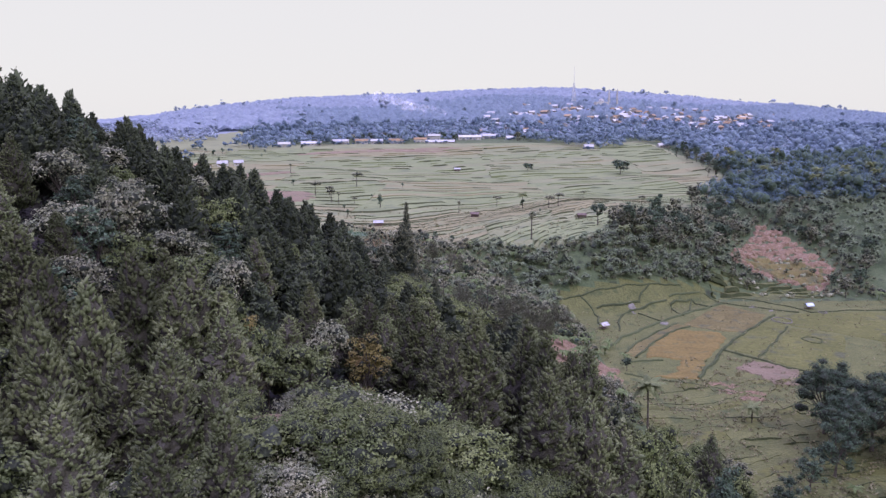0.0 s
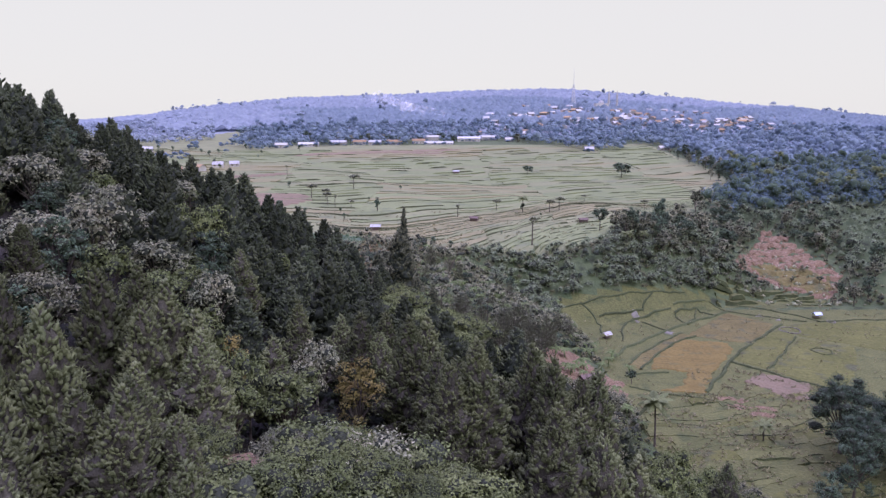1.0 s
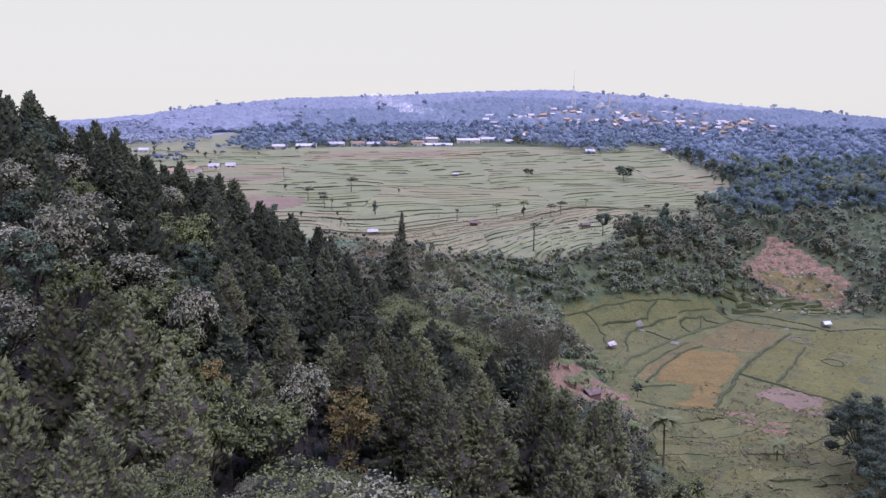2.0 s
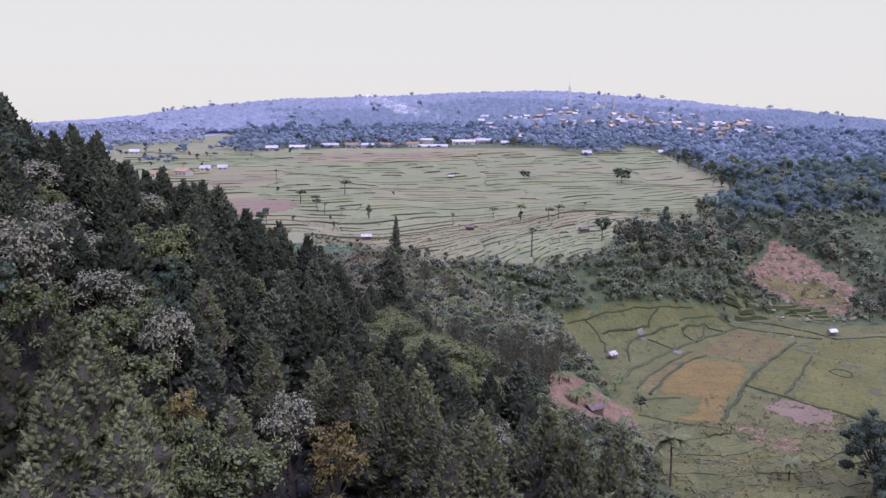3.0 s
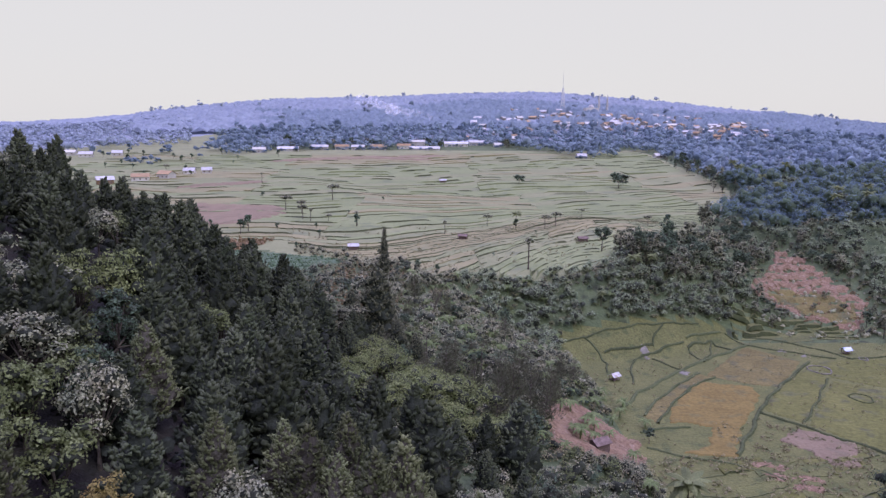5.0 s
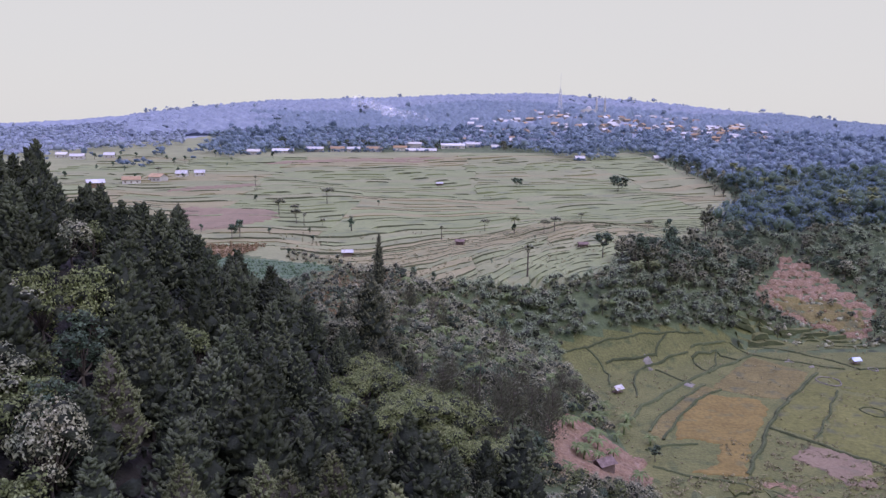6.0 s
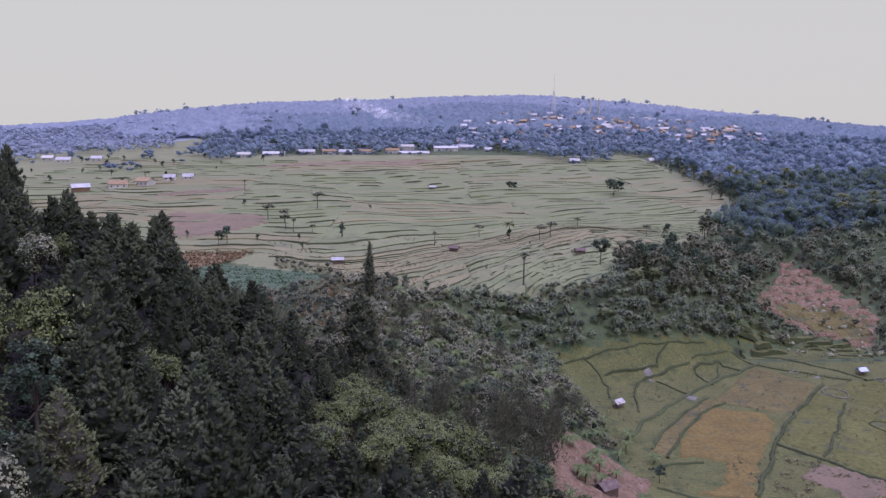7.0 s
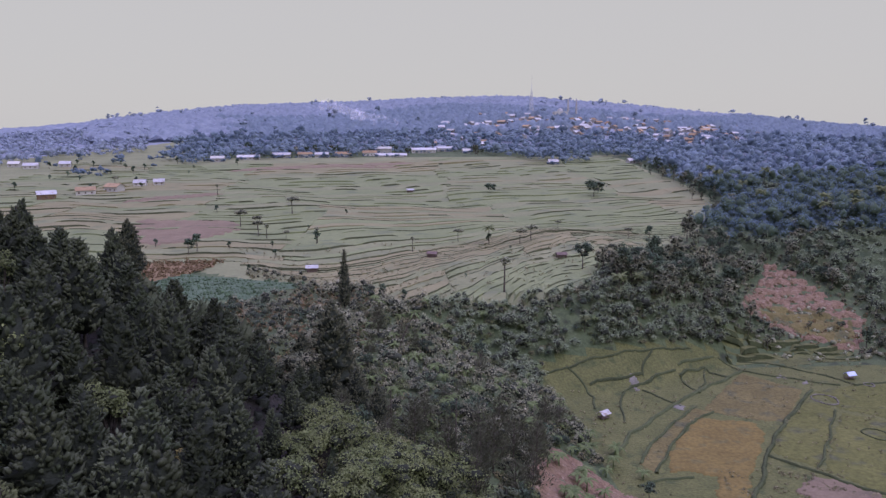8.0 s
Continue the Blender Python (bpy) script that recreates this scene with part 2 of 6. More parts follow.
def blobs(rng, centre, axis, radius, long, sides=6, rough=0.2):
    """Small leafy masses: uneven domes that point along axis, each a closed ring form. Verts and triangle corners."""
    n = len(centre)
    axis = unit(axis)
    a = unit(np.cross(axis, np.tile([0.31, 0.77, 0.56], (n, 1)) + rng.normal(0, 0.3, (n, 3))))
    b = np.cross(axis, a)
    rings = ((-0.25, 0.72), (0.42, 0.92))
    turn = rng.uniform(0, 6.28, (n, 1)) + np.arange(sides) * 2 * math.pi / sides
    out = []
    for h, r in rings:
        w = 1 + rough * rng.normal(0, 1, (n, sides))
        rr = (radius[:, None] * r * w)[..., None]
        hh = (long[:, None] * (h + 0.12 * rng.normal(0, 1, (n, sides))))[..., None]
        out.append(centre[:, None, :] + a[:, None, :] * np.cos(turn)[..., None] * rr + b[:, None, :] * np.sin(turn)[..., None] * rr + axis[:, None, :] * hh)
    tip = centre + axis * (long * rng.uniform(0.9, 1.2, n))[:, None]
    v = np.concatenate([*out, tip[:, None, :]], axis=1)
    per, tri = 2 * sides + 1, []
    for k in range(sides):
        q = (k + 1) % sides
        tri += [k, q, sides + q, k, sides + q, sides + k, sides + k, sides + q, 2 * sides]
    loops = (np.arange(n)[:, None] * per + np.array(tri)[None, :]).ravel()
    return v.reshape(-1, 3), loops


def blades(rng, foot, axis, wide, long, waist=0.55):
    """Sprays of needles: narrow pointed blades from foot along axis. Verts and quad corners."""
    n = len(foot)
    axis = unit(axis)
    a = unit(np.cross(axis, rng.normal(0, 1, (n, 3)) + np.array([0, 0, 0.3])))
    b = np.cross(axis, a)
    mid = foot + axis * (long * waist)[:, None]
    bend = b * (0.12 * long * rng.normal(0, 1, n))[:, None]
    half = a * (wide * 0.5)[:, None]
    v = np.stack([foot, mid + half + bend, foot + axis * long[:, None] - bend, mid - half + bend], axis=1).reshape(-1, 3)
    return v, np.arange(4 * n)


def lumpy(x, y, z, scale, seed):
    """Rounded bumps with creases between them, about -0.5 to 0.8."""
    return np.array([2.2 * abs(noise.noise((a / scale + seed * 7.3, b / scale, c / scale))) + 0.8 * abs(noise.noise((a * 2.3 / scale, b * 2.3 / scale + seed, c * 2.3 / scale)))
                     for a, b, c in zip(x, y, z)]) - 0.55


def core(rng, heights, radii, sides=20, seed=0.0, rough=0.62):
    """The leafy mass of a crown: a turned form with limbs standing out of it. Verts and triangle corners."""
    n = len(heights)
    z = np.repeat(heights, sides)
    w = np.tile(np.arange(sides) * 2 * math.pi / sides, n) + np.repeat(np.arange(n) % 2 * math.pi / sides, sides)
    r = np.repeat(radii, sides)
    lump = lumpy(np.cos(w) * r, np.sin(w) * r, z * 1.3, 2.3, seed)
    q = r * (1 + rough * lump) + 0.08 * rng.normal(0, 1, len(r))
    v = np.stack([np.cos(w) * q, np.sin(w) * q, z + 0.35 * lump], axis=1)
    tri = []
    for j in range(n - 1):
        for k in range(sides):
            a, b, c, d = j * sides + k, j * sides + (k + 1) % sides, (j + 1) * sides + (k + 1) % sides, (j + 1) * sides + k
            tri += [a, b, c, a, c, d]
    return v, np.array(tri)


def merged(*sets):
    """Joins (verts, corners, corners a face) sets into verts and triangle corners."""
    verts, tris, o = [], [], 0
    for v, loops, per in sets:
        q = np.asarray(loops).reshape(-1, per) + o
        tris.append(q if per == 3 else np.concatenate([q[:, [0, 1, 2]], q[:, [0, 2, 3]]]))
        verts.append(v)
        o += len(v)
    return np.concatenate(verts), np.concatenate(tris).ravel()


def lumps(rng, count, radius, tall, flat=0.0):
    """Directions and centres of the lobes of an uneven crown, its base at z = 0."""
    d = unit(rng.normal(0, 1, (count, 3)))
    d[:, 2] = np.where(rng.random(count) < 0.3, d[:, 2], np.abs(d[:, 2])) * (1 - flat) - 0.15
    c = d * np.array([radius, radius, tall * 0.5]) * rng.uniform(0.45, 0.95, (count, 1))
    c[:, 2] += tall * 0.5
    return c


# ---- the ground ----
def ramp(a, b, t):
    """Smooth step from 0 at a to 1 at b."""
    t = np.clip((np.asarray(t, dtype=float) - a) / (b - a), 0, 1)
    return t * t * (3 - 2 * t)


def soft_min(a, b, k):
    t = np.clip(0.5 + 0.5 * (b - a) / k, 0, 1)
    return b * (1 - t) + a * t - k * t * (1 - t)


def waves(x, y, size, seed):
    """Cheap smooth unevenness, about -1 to 1."""
    s = seed * 1.7
    return (np.sin(x / size + s) * np.cos(y / size * 1.13 - s * 2) + 0.6 * np.sin((x + y) / size * 1.9 + s * 3)
            + 0.4 * np.cos((x - 0.7 * y) / size * 3.1 + s)) / 2


def plain_right(y):
    """Where the upper plain ends against the wood."""
    return np.interp(y, (420, 444, 471, 525, 590, 651, 727, 805, 900), (112, 134, 158, 195, 220, 230, 234, 238, 246))


def plain_height(x, y):
    return 25 + 0.045 * (np.minimum(y, 900) - 390)


def height(x, y):
    """The height of the bare ground."""
    x, y = np.asarray(x, dtype=float), np.asarray(y, dtype=float)
    # wooded flank that falls to the valley, with a shoulder
    a = 58 - x
    flank = -5 + 0.5 * np.maximum(a, 0) + 9 * np.exp(-((x - 12) / 26) ** 2 - ((y - 100) / 38) ** 2)
    flank = flank + 15 * np.exp(-((x + 9) / 27) ** 2 - ((y - 80) / 21) ** 2) - 15 * np.exp(-((x + 48) / 16) ** 2 - ((y - 82) / 18) ** 2)
    flank = flank + 1.6 * waves(x, y, 13, 1) * ramp(0, 25, a)
    flank = soft_min(flank, 108 + 6 * waves(x, y, 60, 2), 30)
    # bank between the lower fields and the upper plain
    foot = 318 + 0.42 * np.clip(x - 50, -60, 90) + 6 * np.sin(x / 21)
    steep = 0.85 - 0.5 * ramp(125, 175, x)
    bank = -6 + steep * np.maximum(y - foot, 0) + 0.25 * np.maximum(x - 265, 0)
    lower = np.maximum(flank, bank)
    # upper plain, and the flank's far side
    b = (x + 10) * -0.72 + (y - 250) * -0.69
    upper = plain_height(x, y) + 0.6 * np.maximum(b, 0) + 0.05 * np.maximum(x - 190, 0) * ramp(380, 520, y) * (1 - ramp(800, 1100, y))
    z = soft_min(lower, upper, 6)
    # hills behind the plain
    wide = np.where(x < 230, 900.0, 760.0)
    z = z + 95 * np.exp(-((x - 230) / wide) ** 2) * ramp(860, 2050, y) * (1 - 0.5 * ramp(2100, 3000, y))
    z = z + 22 * np.exp(-((x + 700) / 700) ** 2) * ramp(1900, 3000, y) + 5 * waves(x, y, 170, 4) * ramp(1000, 1500, y) + 17 * np.exp(-((x + 430) / 230) ** 2) * ramp(1400, 1900, y)
    return z


def steps(*spans):
    out = []
    for a, b, s in spans:
        out += list(np.arange(a, b, s))
    return np.array(out + [spans[-1][1]])


def inside(poly, x, y):
    hit = np.zeros(np.shape(x), dtype=bool)
    for (x0, y0), (x1, y1) in zip(poly, poly[1:] + poly[:1]):
        cross = ((y0 > y) != (y1 > y)) & (x < (x1 - x0) * (y - y0) / ((y1 - y0) or 1e-9) + x0)
        hit ^= cross
    return hit


EDGE_X = (-300, -110, -60, -30, -11, 5, 30, 59, 79, 90, 137, 150, 175)
EDGE_Y = (420, 420, 384, 372, 366, 345, 346, 355, 364, 394, 432, 444, 470)

BACK_PLOT = [(49, 318), (53, 335), (69, 339), (93, 345), (112, 351), (124, 355), (134, 352), (128, 330), (100, 320), (70, 310)]


def build_ground():
    xs = steps((-3600, -900, 90), (-900, -360, 30), (-360, -170, 9), (-170, 262, 3), (262, 520, 9), (520, 1200, 34), (1200, 3600, 100))
    ys = steps((-900, -60, 60), (-60, 50, 10), (50, 440, 3), (440, 960, 8), (960, 2300, 26), (2300, 4700, 80))
    X, Y = np.meshgrid(xs, ys)
    Z = height(X, Y)
    Z = Z + 0.25 * waves(X, Y, 2.3, 7) * (Y < 440) * ((X < 45) | (Y > 345))
    nx, ny = len(xs), len(ys)
    k = (np.arange(ny - 1)[:, None] * nx + np.arange(nx - 1)[None, :]).ravel()
    loops = np.stack([k, k + 1, k + nx + 1, k + nx], axis=1).ravel()
    me = fast_mesh("ground", np.stack([X, Y, Z], axis=-1).reshape(-1, 3), loops, 4, [M_WOODFLOOR, M_ROUGH, M_STRAW, M_FARWOOD, M_MUDGREEN])
    cx, cy = (X[:-1, :-1] + X[1:, 1:]).ravel() / 2, (Y[:-1, :-1] + Y[1:, 1:]).ravel() / 2
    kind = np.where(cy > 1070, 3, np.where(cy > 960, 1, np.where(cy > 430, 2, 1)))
    kind = np.where((cy > np.interp(cx, EDGE_X, EDGE_Y) + 2) & (cx < plain_right(cy)) & (cy < 960) & (on_flank(cx, cy) < -14), 2, kind)
    kind = np.where((cx > 58) & (cx < 240) & (cy > 190) & (cy < 350) & (height(cx, cy) < -4.4), 4, kind)
    kind = np.where(inside(BACK_PLOT, cx, cy), 4, kind)
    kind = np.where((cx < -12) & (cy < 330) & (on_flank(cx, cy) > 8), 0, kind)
    kind = np.where((cx < -215 - 0.25 * (cy - 900)) & (cy > 700) & (cy < 1330 + 2.55 * (cx + 297)), 2, kind)
    kind = np.where((cx < -300) & (cy > 700) & (cy > 1330 + 2.55 * (cx + 297)), 3, kind)
    kind = np.where((cx > plain_right(cy) + 2) & (cy > 400) & (cy < 940), 1, kind)
    kind = np.where((cx > plain_right(cy) + 40) & (cy > 640), 3, kind)
    me.polygons.foreach_set("material_index", kind.astype(np.int32))
    me.polygons.foreach_set("use_smooth", np.ones(len(me.polygons), dtype=bool))
    tagged(new("ground", me), "earth ground, wooded flank, valley and plain reaching far hills", "ground", kind="structure")


def on_flank(x, y):
    """Metres inside the wooded flank, from its far edge."""
    return (np.asarray(x) + 10) * -0.72 + (np.asarray(y) - 250) * -0.69


build_ground()


def patch(name, poly, mat, step, lift, relief, ragged, label, category):
    """Soil or crop of its own lying over the ground: a sheet with uneven relief and a ragged rim that dips under the ground."""
    px, py = [p[0] for p in poly], [p[1] for p in poly]
    xs, ys = np.arange(min(px) - 4, max(px) + 4, step), np.arange(min(py) - 4, max(py) + 4, step)
    X, Y = np.meshgrid(xs, ys)
    wx, wy = X + ragged * waves(X, Y, 3.1, 3), Y + ragged * waves(X, Y, 2.7, 5)
    inn = inside(poly, wx, wy)
    Z = height(X, Y) + lift + relief * (waves(X, Y, 1.3, 6) + 0.8 * np.sin(Y / 1.1 + 1.5 * waves(X, Y, 6, 2)))
    Z = np.where(inn, Z, height(X, Y) - 0.6)
    nx = len(xs)
    k = np.array([j * nx + i for j in range(len(ys) - 1) for i in range(nx - 1) if inn[j:j + 2, i:i + 2].any()])
    used, loops = np.unique(np.stack([k, k + 1, k + nx + 1, k + nx], axis=1).ravel(), return_inverse=True)
    me = fast_mesh(name, np.stack([X, Y, Z], axis=-1).reshape(-1, 3)[used], loops, 4, [mat])
    return tagged(new(name, me), label, category, kind="structure")


patch("bare_slope", [(183, 434), (191, 427), (197, 400), (204, 386), (189, 360), (174, 373), (150, 388), (168, 408)], M_REDSOIL, 0.8, 0.5, 0.75, 3.0,
      "freshly cleared slope of red soil with rough ridges", "soil")
patch("weedy_ground", [(158, 388), (176, 375), (190, 367), (197, 380), (186, 392), (170, 397)], M_TAN, 0.8, 0.62, 0.7, 3.0, "brownish weeds over the lower part of the cleared slope", "soil")
patch("bare_slope", [(36, 258), (45, 268), (52, 264), (61, 254), (60, 240), (50, 226), (30, 216), (31, 235)], M_REDSOIL, 0.8, 0.4, 0.3, 2.0,
      "eroded red soil bank beside a hut", "soil")
patch("bare_slope", [(-28, 90), (-22, 104), (-19, 98), (-17, 84), (-22, 80)], M_REDSOIL, 0.6, 0.15, 0.12, 1.5, "reddish footpath between shrubs", "path")
patch("vegetable_field", [(-106, 376), (-88, 396), (-34, 377), (-56, 355), (-80, 357)], M_CABBAGE, 0.7, 0.5, 0.16, 1.0,
      "blue-green vegetable field in rows at the foot of the wood", "field")
patch("maize_field", [(-128, 398), (-116, 416), (-78, 416), (-89, 397), (-106, 378)], M_DRYCORN, 0.8, 0.6, 0.3, 2.0, "dry brownish maize field", "field")


# ---- terraced fields of the upper plain ----
def row_line(v, x):
    near = 1 - ramp(360, 620, v)
    return v + 20 * np.sin(x / 80 + v / 150) + 9 * np.sin(x / 31 + v / 37) + 4.6 * np.sin(x / 12 + v / 23) + (0.8 + 2.4 * near) * np.abs(np.sin(x / 6.5 - v / 19)) + 75 * near * np.tanh((x - 47) / 52) + 0.13 * np.clip(x, -260, 60)


def on_plain(x, y):
    right = float(plain_right(y))
    return y > np.interp(x, EDGE_X, EDGE_Y) and x < right and on_flank(x, y) < -12 and x > -330 and not inside(
        [(-118, 372), (-130, 418), (-76, 420), (-30, 378), (-56, 350)], np.array(x), np.array(y))


def paddy(v0, v1, x0, x1, rng, row=row_line, front=False, bold=1.0, gaps=0.12):
    """One terrace: a nearly level top, a grassy lip along its lower edge and the step below it. Verts, faces, slots."""
    n = max(4, int((x1 - x0) / (1.8 if v0 < 470 else 3.5)))
    xs = np.linspace(x0, x1, n + 1)
    ya, yb = row(v0, xs) + 0.3 * rng.normal(0, 1, n + 1), row(v1, xs) + 0.5
    ground = height(xs, yb)
    top = ground + 0.06 + 0.1 * rng.random()
    lip = rng.choice([0.02, 0.03, 0.05, 0.12, 0.22, 0.42]) * rng.uniform(0.8, 1.2)
    lip = np.maximum(0.01, lip * (0.5 + 0.7 * np.sin(xs / (rng.uniform(5, 14) * (1 if v0 < 428 else 3)) + rng.uniform(0, 6)))) + 0.03 * rng.random(n + 1)
    lip = lip * bold
    wide = rng.uniform(0.2, 0.45)
    run = ramp(-gaps - 0.16, -gaps, waves(xs + 40 * rng.random(), ya, rng.uniform(3, 9) * (1 if v0 < 428 else 3.5), 3))
    shown = run > 0.4
    fore = run * top + (1 - run) * (height(xs, ya) + 0.1)
    lip = lip * run
    rows = [(ya - 0.3, fore - 1.9), (ya, fore + lip), (ya + wide, fore + lip * 0.7), (ya + wide + 0.4, fore), (yb, top + 0.02), (yb + 0.1, top - 1.5)]
    verts, faces, slots = [], [], []
    for j, (y, z) in enumerate(rows):
        verts += list(zip(xs, y, z))
        if j:
            o = (j - 1) * (n + 1)
            faces += [(o + i, o + i + 1, o + n + 2 + i, o + n + 1 + i) for i in range(n)]
            slots += [0 if j >= 3 else int((lip[i] > 0.03 and shown[i]) or front) for i in range(n)]
    for i in (0, n):
        low = len(verts)
        verts += [(xs[i], rows[j][0][i], top[i] - 1.7) for j in (1, 4)]
        faces.append((low, low + 1, 4 * (n + 1) + i, n + 1 + i))
        slots.append(0)
    return verts, faces, slots


def build_terraces():
    rng = np.random.default_rng(5)
    fields = tagged(new("terraced_fields"), "harvested rice terraces with grassy dark bunds on the plain", "fields", kind="structure")
    made, rest = 0, []
    tops = [M_PADDY_A, M_STEP, M_PADDY_B, M_STRAW]

    def block(lines, i, v_from, v_to, deep_mean, bold, gaps):
        """One column of terraces between two wandering edges."""
        nonlocal made
        v = v_from
        while v < v_to:
            deep = min(deep_mean * rng.uniform(0.6, 1.6), v_to - v + 0.5)
            x0, x1 = (lines[k] + 4.5 * math.sin(v / 21 + k * 1.7) + 2 * math.sin(v / 7 + k) for k in (i, i + 1))
            x1 = min(x1, float(plain_right(float(row_line(v, min(x1, 200.0))))) - 3)
            if x1 < x0 + 6:
                v += deep
                continue
            cx, cy = (x0 + x1) / 2, float(row_line(v + deep / 2, (x0 + x1) / 2))
            free = [q for q in np.arange(x0 + 1, x1, 2.0) if on_plain(q, float(row_line(v, q))) and on_plain(q, float(row_line(v + deep, q)))]
            if len(free) > 3:
                x0, x1 = free[0] - 1, free[-1] + 1
                cx, cy = (x0 + x1) / 2, float(row_line(v + deep / 2, (x0 + x1) / 2))
            if len(free) > 3 and len(free) > 0.42 * (x1 - x0):
                lean = float(waves(cx, cy, 62, 8)) + 0.5 * (rng.random() - 0.5)
                top = M_PADDY_B if lean > 0.32 else M_PADDY_A if lean < 0.05 else M_STRAW
                data = paddy(v, v + deep, x0, x1, rng, bold=bold, gaps=gaps)
                if made < 300 and cy < 520:
                    part("paddy", mesh("paddy", data[0], data[1], [top, M_STEP], data[2]), fields)
                    made += 1
                else:
                    rest.append((*data[:2], [(q if q == 1 else tops.index(top)) for q in data[2]]))
            v += deep

    for v_from, v_to, deep, lo, hi, bold, gaps in ((200, 428, 6.0, 14, 38, 1.1, 0.15), (428, 462, 3.4, 45, 130, 1.3, 0.3), (462, 600, 9.0, 40, 120, 0.6, 0.0), (600, 910, 14.0, 60, 190, 0.42, -0.12)):
        lines = [-330.0]
        while lines[-1] < 250:
            lines.append(lines[-1] + rng.uniform(lo, hi))
        for i in range(len(lines) - 1):
            block(lines, i, v_from, v_to, deep, bold, gaps)
    pieces = joined([(d[0], d[1]) for d in rest])
    tagged(part("far_paddies", mesh("far_paddies", *pieces, tops, sum((d[2] for d in rest), [])), fields), kind="stuff")


build_terraces()
for where in ([(-152, 535), (-95, 528), (-85, 500), (-98, 478), (-110, 462), (-133, 462)], [(-190, 606), (-176, 630), (-134, 653), (-126, 644), (-160, 618)], [(-160, 800), (-140, 835), (-60, 868), (20, 884), (16, 862), (-70, 836)],
              [(-60, 850), (-20, 846), (8, 838), (-10, 826), (-52, 838)]):
    patch("ploughed_plot", where, M_PINK, 1.6, 0.62, 0.07, 4.0, "pinkish ploughed terraces on the plain", "field")


# ---- fields of the lower valley ----
patch("rice_field", [(101, 309), (131, 344), (145, 325), (123, 297), (115, 299)], M_TAN, 0.9, 0.14, 0.05, 0.7, "tan harvested rice field", "field")
patch("rice_field", [(85, 287), (98, 302), (115, 297), (111, 286), (97, 264), (85, 241), (72, 245), (80, 249), (86, 262), (81, 266), (74, 265), (78, 276)], M_ORANGE, 0.7, 0.22, 0.06, 1.3,
      "ripe orange rice field with flattened straw", "field")
patch("rice_field", [(146, 321), (145, 305), (128, 281), (116, 265), (108, 276), (120, 293)], M_OLIVE, 0.9, 0.13, 0.06, 0.6, "olive green rice field", "field")
patch("rice_field", [(146, 304), (162, 292), (150, 268), (132, 244), (125, 250), (117, 264), (129, 281)], M_OLIVE, 0.9, 0.15, 0.06, 0.6, "olive green rice field", "field")
patch("rice_field", [(148, 324), (164, 328), (190, 330), (222, 320), (205, 292), (176, 280), (163, 293), (147, 306)], M_OLIVE, 1.1, 0.12, 0.06, 0.8, "pale green rice field", "field")
patch("rice_field", [(68, 271), (76, 284), (90, 301), (100, 311), (104, 307), (92, 297), (79, 279), (71, 265)], M_TAN, 0.7, 0.16, 0.05, 0.5, "pale green strip of stubble", "field")
patch("ploughed_plot", [(113, 261), (124, 250), (117, 236), (110, 236), (104, 253), (107, 258)], M_PINK, 0.6, 0.3, 0.16, 1.6, "pinkish freshly ploughed plot", "field")
patch("ploughed_plot", [(91, 242), (96, 236), (103, 227), (97, 219), (91, 225), (87, 236)], M_REDSOIL, 0.6, 0.24, 0.18, 2.0, "reddish plot overgrown with weeds", "field")
for where in ([(93, 311), (96, 316), (98, 312), (95, 309)], [(83, 330), (86, 334), (89, 331), (86, 328)], [(147, 330), (150, 334), (151, 330)], [(142, 337), (145, 341), (146, 337)]):
    patch("dried_mud", where, M_DRYMUD, 0.5, 0.26, 0.06, 1.6, "pale patch of dried mud in a rice field", "soil")


def mud_ring(x, y, r, mat, label):
    """A low uneven rim of mud round a dug hollow."""
    rng = np.random.default_rng(int(x))
    spots = [(x + r * math.cos(w) * (1 + 0.1 * math.sin(3 * w)), y + 1.25 * r * math.sin(w)) for w in np.linspace(0, 2 * math.pi, 26)]
    rim = tube([(a, b, float(height(a, b)) + 0.2) for a, b in spots], 0.16 + 0.24 * rng.random(26), 6)
    tagged(new("mud_ring", mesh("mud_ring", *rim, [mat], smooth=True)), label, "soil", kind="structure")


mud_ring(147, 315, 3.9, M_DRYMUD, "pale ring of dried mud round a hollow in the field")
mud_ring(146, 286, 3.4, M_BUND, "dark weedy ring round a hollow in the field")
mud_ring(171, 328, 1.6, M_DRYMUD, "small ring of pale mud beside a shelter")


